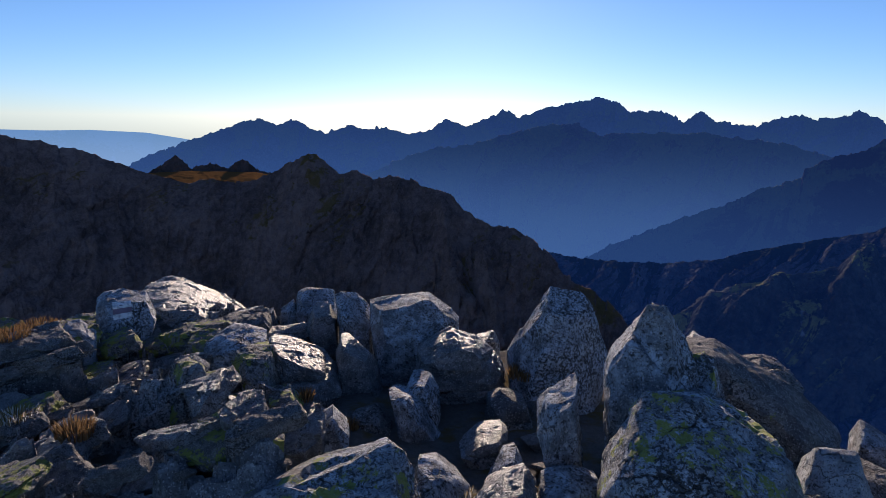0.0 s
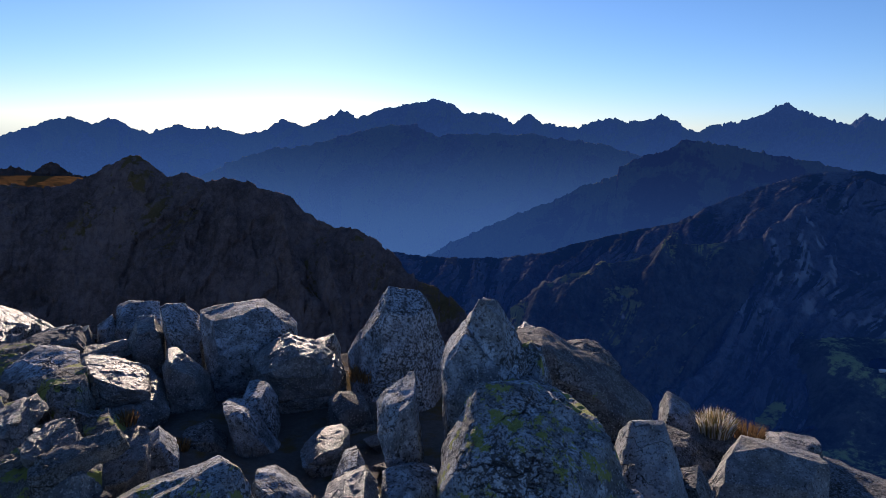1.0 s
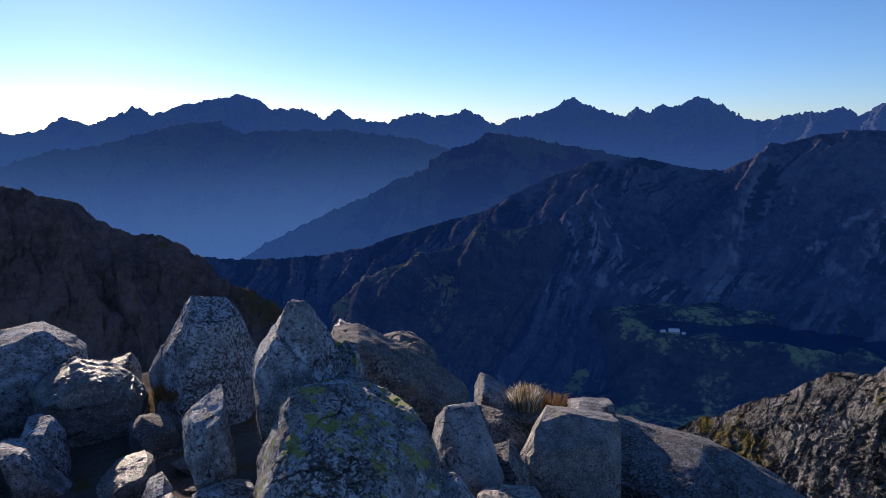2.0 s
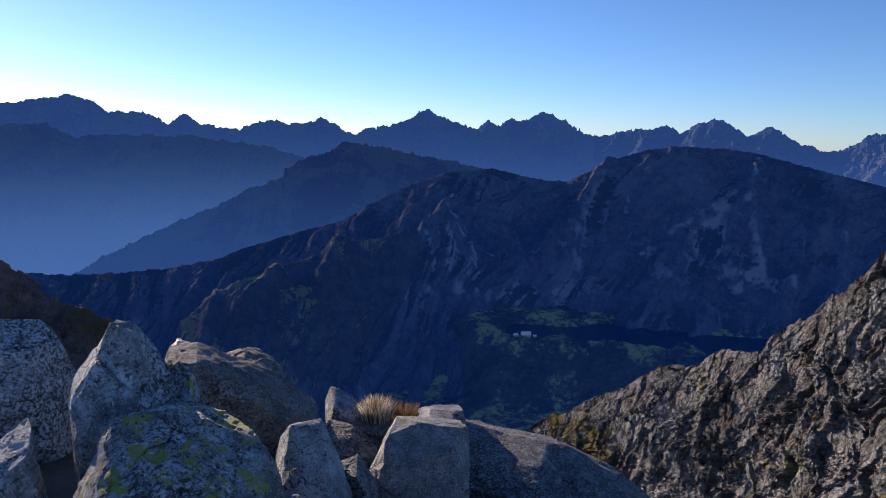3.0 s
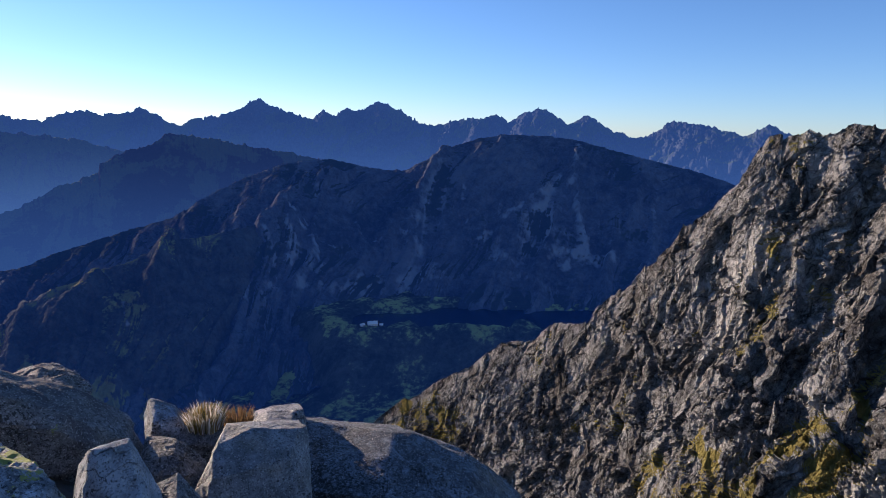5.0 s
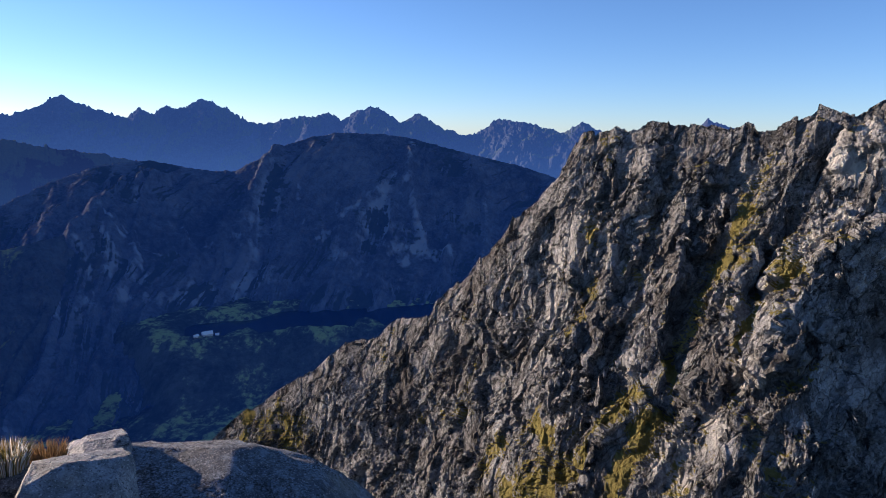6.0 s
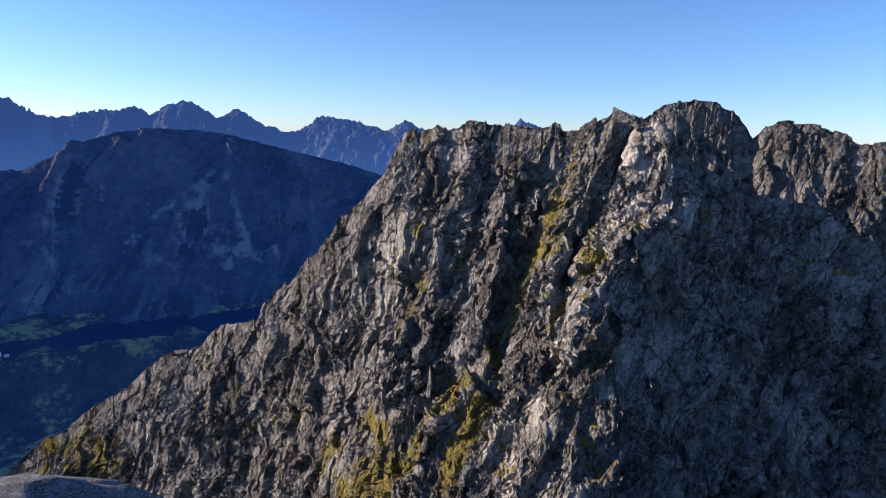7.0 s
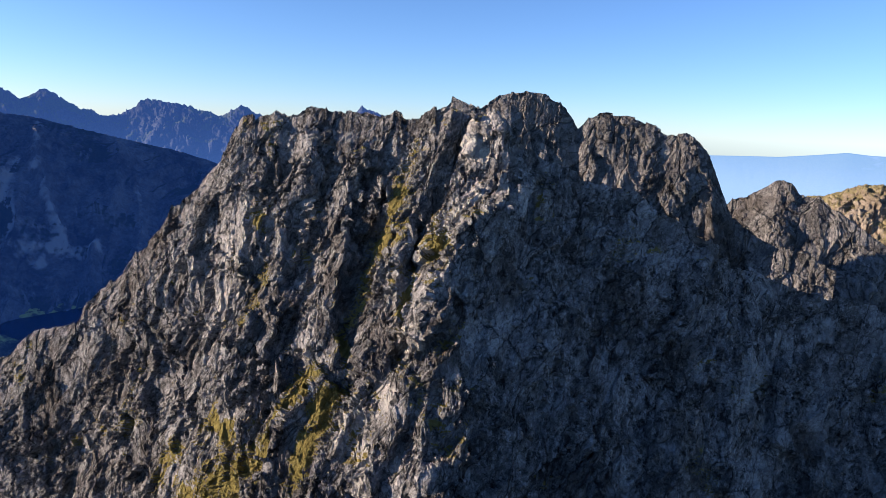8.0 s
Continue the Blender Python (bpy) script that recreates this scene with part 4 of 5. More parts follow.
ROCK_NAMES = {"upright": ("standing_stone", "standing stone"), "block": ("boulder", "boulder"), "slab": ("rock_slab", "slab"),
              "stone": ("stone", "stone"), "wedge": ("stone", "wedge-shaped stone"), "lichen_slab": ("boulder", "boulder"),
              "marked_block": ("boulder", "boulder"), "shoulder": ("shoulder", "stone"), "long_slab": ("rock_slab", "long slab"), "big_slab": ("rock_slab", "slab")}
# kind, place x, y, z of the foot, turn, depth, stone, fineness, profile (across, up)
SUMMIT_ROCKS = (
    ('upright', 0.74, 3.88, -1.75, -11, 0.45, 'grey', 4, [(-0.07, 0.76), (0.12, 0.74), (0.20, 0.64), (0.25, 0.48), (0.32, 0.30), (0.26, 0.00), (-0.09, 0.00), (-0.30, 0.00), (-0.32, 0.34), (-0.19, 0.54), (-0.09, 0.69)]),
    ('upright', 1.00, 2.78, -1.64, -19, 0.45, 'grey', 4, [(-0.17, 0.82), (-0.15, 0.86), (-0.08, 0.87), (0.00, 0.85), (0.04, 0.78), (0.09, 0.66), (0.16, 0.56), (0.17, 0.00), (-0.04, 0.00), (-0.16, 0.00), (-0.15, 0.73)]),
    ('shoulder', 0.96, 2.81, -1.64, -18, 0.50, 'grey', 4, [(-0.10, 0.75), (-0.18, 0.64), (-0.21, 0.53), (-0.17, 0.00), (-0.01, 0.00), (0.21, 0.39), (0.14, 0.60), (0.00, 0.71)]),
    ('block', -0.18, 4.40, -1.80, 2, 0.55, 'grey', 4, [(-0.31, 0.57), (-0.17, 0.60), (-0.06, 0.60), (0.10, 0.63), (0.26, 0.51), (0.31, 0.45), (0.31, 0.20), (0.19, 0.00), (-0.14, 0.00), (-0.26, 0.00), (-0.31, 0.37)]),
    ('slab', 0.15, 3.95, -1.79, -2, 0.50, 'warm', 4, [(-0.07, 0.51), (0.09, 0.47), (0.21, 0.36), (0.28, 0.25), (0.29, 0.04), (0.15, 0.00), (-0.10, 0.04), (-0.29, 0.22), (-0.27, 0.38), (-0.11, 0.41)]),
    ('stone', 0.33, 4.34, -1.79, -5, 0.25, 'warm', 3, [(-0.09, 0.33), (0.04, 0.37), (0.09, 0.25), (0.07, 0.00), (-0.07, 0.00)]),
    ('wedge', 0.53, 2.63, -1.61, -11, 0.32, 'grey', 4, [(0.05, 0.57), (0.06, 0.47), (0.12, 0.00), (0.03, 0.00), (-0.07, 0.28), (-0.12, 0.42), (-0.08, 0.48)]),
    ('lichen_slab', 1.04, 2.27, -1.79, -23, 0.75, 'lichen', 4, [(-0.27, 0.77), (-0.15, 0.78), (-0.07, 0.78), (0.03, 0.73), (0.16, 0.63), (0.25, 0.63), (0.35, 0.48), (0.42, 0.25), (-0.40, 0.00), (-0.42, 0.28), (-0.40, 0.51), (-0.33, 0.62), (-0.30, 0.72)]),
    ('lichen_slab', -0.43, 2.36, -1.80, 9, 0.50, 'lichen', 4, [(-0.36, 0.44), (-0.18, 0.48), (0.04, 0.51), (0.24, 0.53), (0.31, 0.48), (0.37, 0.32), (0.43, 0.00), (-0.43, 0.09)]),
    ('slab', 0.24, 2.31, -1.73, -7, 0.40, 'warm', 4, [(0.11, 0.44), (0.15, 0.38), (0.21, 0.04), (-0.21, 0.00), (-0.07, 0.30), (0.03, 0.40)]),
    ('stone', 0.54, 2.34, -1.75, -13, 0.40, 'grey', 4, [(-0.14, 0.40), (-0.03, 0.43), (0.08, 0.39), (0.15, 0.05), (-0.15, 0.00)]),
    ('stone', 0.02, 2.60, -1.84, -0, 0.30, 'grey', 3, [(-0.11, 0.41), (-0.03, 0.40), (0.04, 0.33), (0.13, 0.27), (0.10, 0.00), (-0.09, 0.00), (-0.13, 0.30)]),
    ('stone', 0.30, 2.73, -1.67, -6, 0.25, 'grey', 3, [(-0.01, 0.20), (0.05, 0.22), (0.08, 0.17), (0.06, 0.04), (-0.07, 0.00), (-0.08, 0.06)]),
    ('slab', 0.23, 3.04, -1.66, -5, 0.30, 'warm', 3, [(-0.12, 0.07), (-0.04, 0.14), (0.09, 0.17), (0.12, 0.13), (0.11, 0.01), (-0.08, 0.00)]),
    ('stone', -0.13, 3.30, -1.70, 2, 0.30, 'grey', 3, [(-0.14, 0.28), (-0.05, 0.30), (0.05, 0.18), (0.14, 0.02), (0.08, 0.00), (-0.08, 0.02)]),
    ('stone', -0.10, 3.50, -1.71, 2, 0.30, 'grey', 3, [(-0.09, 0.30), (0.05, 0.32), (0.10, 0.21), (0.11, 0.00), (-0.03, 0.00), (-0.11, 0.17)]),
    ('stone', -0.50, 3.92, -1.75, 8, 0.40, 'warm', 4, [(-0.15, 0.31), (-0.12, 0.43), (-0.03, 0.43), (0.09, 0.34), (0.15, 0.00), (0.00, 0.00), (-0.15, 0.00)]),
    ('block', -0.63, 4.61, -1.83, 8, 0.40, 'grey', 3, [(-0.15, 0.62), (-0.08, 0.65), (0.05, 0.57), (0.14, 0.47), (0.15, 0.00), (-0.07, 0.00)]),
    ('block', -0.98, 5.01, -1.88, 11, 0.45, 'grey', 3, [(-0.14, 0.54), (-0.07, 0.57), (0.14, 0.55), (0.17, 0.27), (-0.10, 0.00), (-0.17, 0.38)]),
    ('stone', -0.86, 4.62, -1.83, 11, 0.30, 'warm', 3, [(-0.06, 0.52), (0.04, 0.53), (0.10, 0.40), (0.13, 0.00), (-0.11, 0.00), (-0.13, 0.32)]),
    ('stone', -1.18, 4.96, -1.88, 13, 0.30, 'grey', 3, [(-0.07, 0.41), (0.03, 0.48), (0.09, 0.33), (0.06, 0.00), (-0.09, 0.00)]),
    ('stone', -1.33, 4.82, -1.86, 15, 0.25, 'warm', 3, [(-0.03, 0.42), (0.06, 0.44), (0.09, 0.30), (0.03, 0.00), (-0.09, 0.00)]),
    ('stone', -1.37, 4.60, -1.84, 17, 0.20, 'warm', 3, [(-0.11, 0.29), (-0.03, 0.39), (0.11, 0.30), (0.11, 0.00), (-0.10, 0.00)]),
    ('slab', -2.04, 5.32, -1.93, 21, 1.20, 'warm', 4, [(-0.39, 0.55), (-0.21, 0.58), (-0.04, 0.54), (0.23, 0.40), (0.42, 0.27), (0.42, 0.00), (0.03, 0.00), (-0.36, 0.00), (-0.42, 0.41)]),
    ('marked_block', -2.21, 4.43, -1.86, 27, 0.50, 'grey', 4, [(-0.19, 0.60), (-0.12, 0.66), (-0.01, 0.67), (0.14, 0.64), (0.20, 0.47), (0.06, 0.00), (-0.15, 0.00), (-0.20, 0.50)]),
    ('stone', -2.26, 3.89, -1.81, 30, 0.30, 'white', 4, [(-0.10, 0.49), (-0.04, 0.56), (0.03, 0.57), (0.11, 0.47), (0.09, 0.00), (-0.01, 0.00), (-0.11, 0.39)]),
    ('block', -1.34, 3.29, -1.70, 22, 0.50, 'yellow', 4, [(-0.08, 0.41), (0.01, 0.43), (0.09, 0.39), (0.11, 0.16), (0.04, 0.00), (-0.10, 0.00), (-0.11, 0.27)]),
    ('block', -1.26, 3.85, -1.76, 18, 0.50, 'grey', 4, [(-0.18, 0.40), (0.00, 0.51), (0.19, 0.46), (0.18, 0.25), (-0.07, 0.00), (-0.19, 0.22)]),
    ('block', -1.05, 3.55, -1.72, 16, 0.45, 'yellow', 4, [(-0.13, 0.41), (-0.04, 0.44), (0.09, 0.44), (0.13, 0.27), (0.11, 0.00), (-0.05, 0.13), (-0.13, 0.28)]),
    ('slab', -0.84, 3.81, -1.74, 13, 0.60, 'warm', 4, [(-0.22, 0.44), (-0.08, 0.41), (0.09, 0.34), (0.22, 0.19), (0.17, 0.00), (-0.09, 0.00), (-0.18, 0.25)]),
    ('block', -0.83, 2.83, -1.65, 17, 0.40, 'yellow', 4, [(-0.10, 0.19), (-0.04, 0.27), (0.04, 0.29), (0.11, 0.24), (0.11, 0.01), (-0.06, 0.00), (-0.11, 0.01)]),
    ('stone', -0.82, 3.30, -1.69, 14, 0.30, 'yellow', 3, [(-0.10, 0.26), (0.02, 0.29), (0.10, 0.19), (0.07, 0.00), (-0.07, 0.00)]),
    ('stone', -0.53, 3.05, -1.68, 10, 0.30, 'grey', 3, [(-0.08, 0.23), (0.00, 0.27), (0.08, 0.16), (0.08, 0.01), (-0.05, 0.00)]),
    ('stone', -0.70, 3.07, -1.72, 13, 0.30, 'warm', 3, [(-0.08, 0.23), (0.03, 0.27), (0.08, 0.15), (0.06, 0.00), (-0.06, 0.01)]),
    ('stone', -1.37, 3.86, -1.84, 19, 0.30, 'warm', 3, [(-0.05, 0.31), (0.04, 0.34), (0.08, 0.11), (0.02, 0.00), (-0.08, 0.05)]),
    ('stone', -0.37, 3.33, -1.81, 6, 0.30, 'brown', 3, [(-0.11, 0.23), (0.03, 0.29), (0.11, 0.18), (0.11, 0.00), (-0.08, 0.01)]),
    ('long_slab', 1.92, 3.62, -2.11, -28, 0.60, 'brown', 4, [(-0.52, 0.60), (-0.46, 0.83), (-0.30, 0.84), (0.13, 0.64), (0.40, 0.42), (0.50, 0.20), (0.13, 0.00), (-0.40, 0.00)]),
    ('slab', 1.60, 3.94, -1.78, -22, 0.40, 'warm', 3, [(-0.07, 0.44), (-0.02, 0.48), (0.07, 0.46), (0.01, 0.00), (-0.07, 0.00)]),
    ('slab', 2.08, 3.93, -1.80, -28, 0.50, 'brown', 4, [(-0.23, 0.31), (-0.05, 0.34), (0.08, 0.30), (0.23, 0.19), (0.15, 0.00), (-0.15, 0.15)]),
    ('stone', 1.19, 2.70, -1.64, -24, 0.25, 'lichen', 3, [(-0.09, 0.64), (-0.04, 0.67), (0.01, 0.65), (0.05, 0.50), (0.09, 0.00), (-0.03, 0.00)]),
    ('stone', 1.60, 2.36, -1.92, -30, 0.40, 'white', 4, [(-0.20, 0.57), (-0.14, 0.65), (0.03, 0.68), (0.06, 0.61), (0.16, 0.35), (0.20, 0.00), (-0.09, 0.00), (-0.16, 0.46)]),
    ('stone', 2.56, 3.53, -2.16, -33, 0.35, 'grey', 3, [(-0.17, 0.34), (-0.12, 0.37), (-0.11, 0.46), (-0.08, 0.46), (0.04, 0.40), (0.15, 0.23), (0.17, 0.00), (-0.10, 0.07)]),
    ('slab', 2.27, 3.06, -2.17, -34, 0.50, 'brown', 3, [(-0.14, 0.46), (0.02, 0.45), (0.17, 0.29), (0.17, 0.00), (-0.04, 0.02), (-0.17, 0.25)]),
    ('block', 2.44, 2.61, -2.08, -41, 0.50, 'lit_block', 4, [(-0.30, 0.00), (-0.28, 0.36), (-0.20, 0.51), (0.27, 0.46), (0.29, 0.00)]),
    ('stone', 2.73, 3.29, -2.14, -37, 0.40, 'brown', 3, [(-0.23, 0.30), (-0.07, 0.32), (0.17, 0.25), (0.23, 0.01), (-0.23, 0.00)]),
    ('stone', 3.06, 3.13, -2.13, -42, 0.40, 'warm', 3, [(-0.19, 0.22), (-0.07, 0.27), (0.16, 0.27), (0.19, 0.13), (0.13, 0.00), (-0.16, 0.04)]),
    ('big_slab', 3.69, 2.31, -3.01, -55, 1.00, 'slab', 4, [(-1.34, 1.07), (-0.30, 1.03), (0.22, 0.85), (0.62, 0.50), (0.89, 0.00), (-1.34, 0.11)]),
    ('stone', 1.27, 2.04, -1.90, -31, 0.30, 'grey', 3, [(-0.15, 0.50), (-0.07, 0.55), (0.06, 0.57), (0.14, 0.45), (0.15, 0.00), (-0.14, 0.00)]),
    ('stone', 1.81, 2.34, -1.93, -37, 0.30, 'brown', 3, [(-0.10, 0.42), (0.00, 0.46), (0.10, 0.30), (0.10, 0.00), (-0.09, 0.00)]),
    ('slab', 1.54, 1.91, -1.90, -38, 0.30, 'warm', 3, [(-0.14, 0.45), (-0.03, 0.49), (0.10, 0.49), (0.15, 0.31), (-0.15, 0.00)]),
    # small stone added to shade the sunlit ground strip in front of it
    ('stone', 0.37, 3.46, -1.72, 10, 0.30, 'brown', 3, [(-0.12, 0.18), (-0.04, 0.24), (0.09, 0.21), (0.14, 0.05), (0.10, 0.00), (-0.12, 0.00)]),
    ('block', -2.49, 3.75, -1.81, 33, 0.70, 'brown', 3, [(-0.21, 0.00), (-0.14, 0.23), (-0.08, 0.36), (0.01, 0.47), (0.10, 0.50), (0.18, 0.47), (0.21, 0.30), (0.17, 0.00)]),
)


def build_rocks():
    made = {}
    for i, (kind, x, y, z, turn, depth, stone, fine, profile) in enumerate(SUMMIT_ROCKS):
        name, word = ROCK_NAMES[kind]
        flat = 0.50 if stone == "lit_block" else {"slab": 0.05, "long_slab": 0.12, "big_slab": 0.10, "lichen_slab": 0.6, "upright": 0.30, "wedge": 0.3}.get(kind, 0.14)
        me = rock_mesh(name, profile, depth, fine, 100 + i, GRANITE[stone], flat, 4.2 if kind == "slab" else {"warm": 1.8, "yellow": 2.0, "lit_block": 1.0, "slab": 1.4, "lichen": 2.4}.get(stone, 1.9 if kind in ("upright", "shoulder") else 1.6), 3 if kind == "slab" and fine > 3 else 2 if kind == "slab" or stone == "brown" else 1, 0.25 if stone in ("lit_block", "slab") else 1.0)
        if kind == "shoulder":
            lobe = new(name, me[0])
            lobe.parent = ob
            lobe.matrix_basis = ob.matrix_world.inverted() @ pose(x, y, z, 0, 0, turn)
            continue
        ob = new(name, me[0])
        ob.matrix_world = pose(x, y, z, 0, 0, turn)
        for plate in me[1:]:
            new("layer", plate).parent = ob
        tagged(ob, ROCK_WORDS[stone].format(word), "rock", "summit rocks")
        made.setdefault(kind, []).append(ob)
    return made


ROCKS = build_rocks()


def outcrop_height(x, y):
    """Foliated bedrock under the slabs: tilted plates in steps, rising to the far edge."""
    p = np.stack([x, y, x * 0], 1)
    a, r = np.degrees(np.arctan2(x, y)), np.hypot(x, y)
    rise = -1.39 - 0.037 * x - 0.059 * y
    edge = np.clip((a + 44) / 9, 0, 1) * np.clip((-7 - a) / 9, 0, 1) * np.clip((5.9 - r) / 0.7, 0, 1) * np.clip((r - 2.15) / 0.4, 0, 1)
    bend = p + 0.25 * np.stack([fbm(p * 1.7, 3, 31), fbm(p * 1.7, 3, 32), x * 0], 1)
    lay = (0.55 * bend[:, 0] + 0.35 * bend[:, 1] + 0.5 * rise + 0.10 * fbm(p * 2.4, 3, 33)) / 0.11
    k = np.floor(lay)
    steps = (hash01(k, k * 0, k * 0, 34) - 0.5) * 0.12 + (lay - k) * 0.05
    lumps = 0.09 * blocks(np.stack([x * 1.1, y * 2.0, x * 0], 1) * 1.5, 35) + 0.045 * blocks(np.stack([x, y * 2.2, x * 0], 1) * 4.2, 36) + 0.02 * blocks(p * 13, 37) + 0.05 * fbm(p * 3.1, 4, 38)
    low = ground_height(x, y) - 0.12
    return low + (rise + steps + lumps - low) * edge


def build_outcrop():
    nu, nv = 300, 260
    A_, R_ = np.meshgrid(np.radians(np.linspace(-47, -7, nu)), np.linspace(2.3, 6.1, nv), indexing="ij")
    x, y = (np.sin(A_) * R_).ravel(), (np.cos(A_) * R_).ravel()
    sheet("bedrock", np.stack([x, y, outcrop_height(x, y)], 1), nu, nv, GRANITE["warm"], "broken brown-grey bedrock with tilted plates and turf", "bedrock", smooth=False)


build_outcrop()


def scatter_stones():
    """Loose stones between the boulders."""
    rng = np.random.default_rng(5)
    shapes = []
    for k in range(12):
        n = int(rng.integers(6, 9))
        a = np.sort(rng.uniform(0, 2 * math.pi, n))
        prof = [(float(0.5 * math.cos(t) * rng.uniform(0.8, 1.1)), float(0.32 + 0.32 * math.sin(t) * rng.uniform(0.7, 1.1))) for t in a]
        shapes.append(rock_mesh("stone", prof, 0.8, 3, 300 + k, GRANITE[("grey", "warm", "brown", "warm", "brown", "yellow")[k % 6]], 0.12, 1.2)[0])
    for k in range(170):
        az = rng.uniform(-45, 75) if k < 130 else rng.uniform(75, 315)
        edge = float(edge_distance(np.array([(az + 180) % 360 - 180]))[0])
        r = rng.uniform(min(2.3, edge), edge + 0.3)
        x, y = r * math.sin(radians(az)), r * math.cos(radians(az))
        z = max(float(ground_height(np.array([x]), np.array([y]))[0]), float(outcrop_height(np.array([x]), np.array([y]))[0]) if -46 < az < -8 else -9.0)
        size = 0.05 + 0.16 * rng.random() ** 2.2
        ob = new("stone", shapes[k % 12])
        ob.matrix_world = pose(x, y, z - 0.18 * size, rng.uniform(-22, 16), rng.uniform(-6, 24), rng.uniform(-50, 50)) @ Matrix.Diagonal((size, size, size, 1))
        tagged(ob, "small loose granite stone on the summit ground", "rock", "loose stones")


def plate_mesh(rng, seed, mat):
    """A thin split plate of gneissic granite with a ragged edge, one metre wide."""
    n = int(rng.integers(6, 9))
    turn = np.sort(rng.uniform(0, 2 * math.pi, n))
    pts = []
    for t in turn:
        r = rng.uniform(0.36, 0.56)
        for z, k in ((0.0, rng.uniform(0.9, 1.05)), (rng.uniform(0.13, 0.2), rng.uniform(0.78, 1.0))):
            pts.append((r * k * math.cos(t), 0.8 * r * k * math.sin(t), z))
    bm = hull(pts)
    chop(bm, rng, 4, 0.16)
    weather(bm, rng, seed, 0.7, 0.04, 4.5)
    me = bpy.data.meshes.new("rock_plate")
    bm.to_mesh(me)
    bm.free()
    me.polygons.foreach_set("use_smooth", np.ones(len(me.polygons), dtype=bool))
    me.set_sharp_from_angle(angle=radians(20))
    me.materials.append(mat)
    return me


def lay_plates():
    """Overlapping plates of the outcrop, dipping to the west, stepped like roof tiles."""
    rng = np.random.default_rng(8)
    shapes = [plate_mesh(rng, 700 + k, GRANITE[("warm", "brown", "warm", "yellow")[k % 4]]) for k in range(12)]
    for k in range(130):
        az, r = rng.uniform(-43, -11), 2.45 + 3.0 * rng.random()
        x, y = r * math.sin(radians(az)), r * math.cos(radians(az))
        z = float(outcrop_height(np.array([x]), np.array([y]))[0])
        size = rng.uniform(0.20, 0.62) * (0.6 + 0.10 * r)
        ob = new("rock_plate", shapes[k % 12])
        ob.matrix_world = pose(x, y, z + rng.uniform(-0.02, 0.06), rng.uniform(-8, 14), rng.uniform(-24, -4), rng.uniform(-40, 60)) @ Matrix.Diagonal((size, size, size * rng.uniform(0.7, 1.3), 1))
        tagged(ob, "thin tilted granite plate of the broken summit outcrop", "rock", "outcrop plates")


lay_plates()
scatter_stones()

mg, ng, bg = material("dry_grass")
tcg = ng.nodes.new("ShaderNodeNewGeometry")
rg = ng.nodes.new("ShaderNodeValToRGB")
for pos_, col_ in ((0.0, (0.10, 0.11, 0.02)), (0.45, (0.24, 0.20, 0.05)), (1.0, (0.33, 0.23, 0.08))):
    el = rg.color_ramp.elements.new(pos_) if pos_ not in (0.0, 1.0) else rg.color_ramp.elements[0 if pos_ == 0.0 else 1]
    el.color = (*col_, 1)
ng.links.new(tcg.outputs["Random Per Island"], rg.inputs[0])
ng.links.new(rg.outputs[0], bg.inputs["Base Color"])
bg.inputs["Roughness"].default_value = 0.6
mt, ntt, bt = material("russet_grass")
tct = ntt.nodes.new("ShaderNodeNewGeometry")
nt_c = mixer(ntt, tct.outputs["Random Per Island"], (0.14, 0.085, 0.035), (0.32, 0.20, 0.09))
ntt.links.new(nt_c, bt.inputs["Base Color"])


def let_light_through(nt, bsdf, share):
    """Dry blades let part of the light pass through them."""
    back = nt.nodes.new("ShaderNodeBsdfTranslucent")
    nt.links.new(bsdf.inputs["Base Color"].links[0].from_socket, back.inputs["Color"])
    mix = nt.nodes.new("ShaderNodeMixShader")
    mix.inputs[0].default_value = share
    nt.links.new(bsdf.outputs[0], mix.inputs[1])
    nt.links.new(back.outputs[0], mix.inputs[2])
    nt.links.new(mix.outputs[0], nt.nodes["Material Output"].inputs["Surface"])


let_light_through(ng, bg, 0.35)
let_light_through(ntt, bt, 0.35)


def grass_tuft(x, y, z, width, height, count, mat, seed, label):
    """A tuft of thin bent blades."""
    rng = np.random.default_rng(seed)
    v, f = [], []
    for k in range(count):
        a = rng.uniform(0, 2 * math.pi)
        rr = width * 0.32 * math.sqrt(rng.random())
        bx, by = rr * math.cos(a), rr * math.sin(a)
        out = rng.uniform(0.05, 0.55)
        h = height * rng.uniform(0.55, 1.0) * (1 - 0.35 * rr / width)
        dx, dy = math.cos(a) * out * h, math.sin(a) * out * h
        t = rng.uniform(0, math.pi)
        wx, wy = 0.0028 * math.cos(t), 0.0028 * math.sin(t)
        b0 = len(v)
        for s_, w_ in ((0.0, 1.0), (0.4, 0.9), (0.75, 0.6)):
            cx, cy, cz = bx + dx * s_ ** 1.6, by + dy * s_ ** 1.6, h * (s_ - 0.15 * out * s_ * s_)
            v += [(cx - wx * w_, cy - wy * w_, cz), (cx + wx * w_, cy + wy * w_, cz)]
        v.append((bx + dx, by + dy, h * (1 - 0.25 * out)))
        f += [(b0, b0 + 1, b0 + 3, b0 + 2), (b0 + 2, b0 + 3, b0 + 5, b0 + 4), (b0 + 4, b0 + 5, b0 + 6)]
    me = bpy.data.meshes.new("grass_tuft")
    me.from_pydata(v, [], f)
    me.materials.append(mat)
    hit, place, *_ = scene.ray_cast(bpy.context.evaluated_depsgraph_get(), (x, y, z + 0.25), (0, 0, -1))
    ob = new("grass_tuft", me)
    ob.matrix_world = pose(x, y, place[2] - 0.01 if hit else z)
    return tagged(ob, label, "grass", "summit grass")


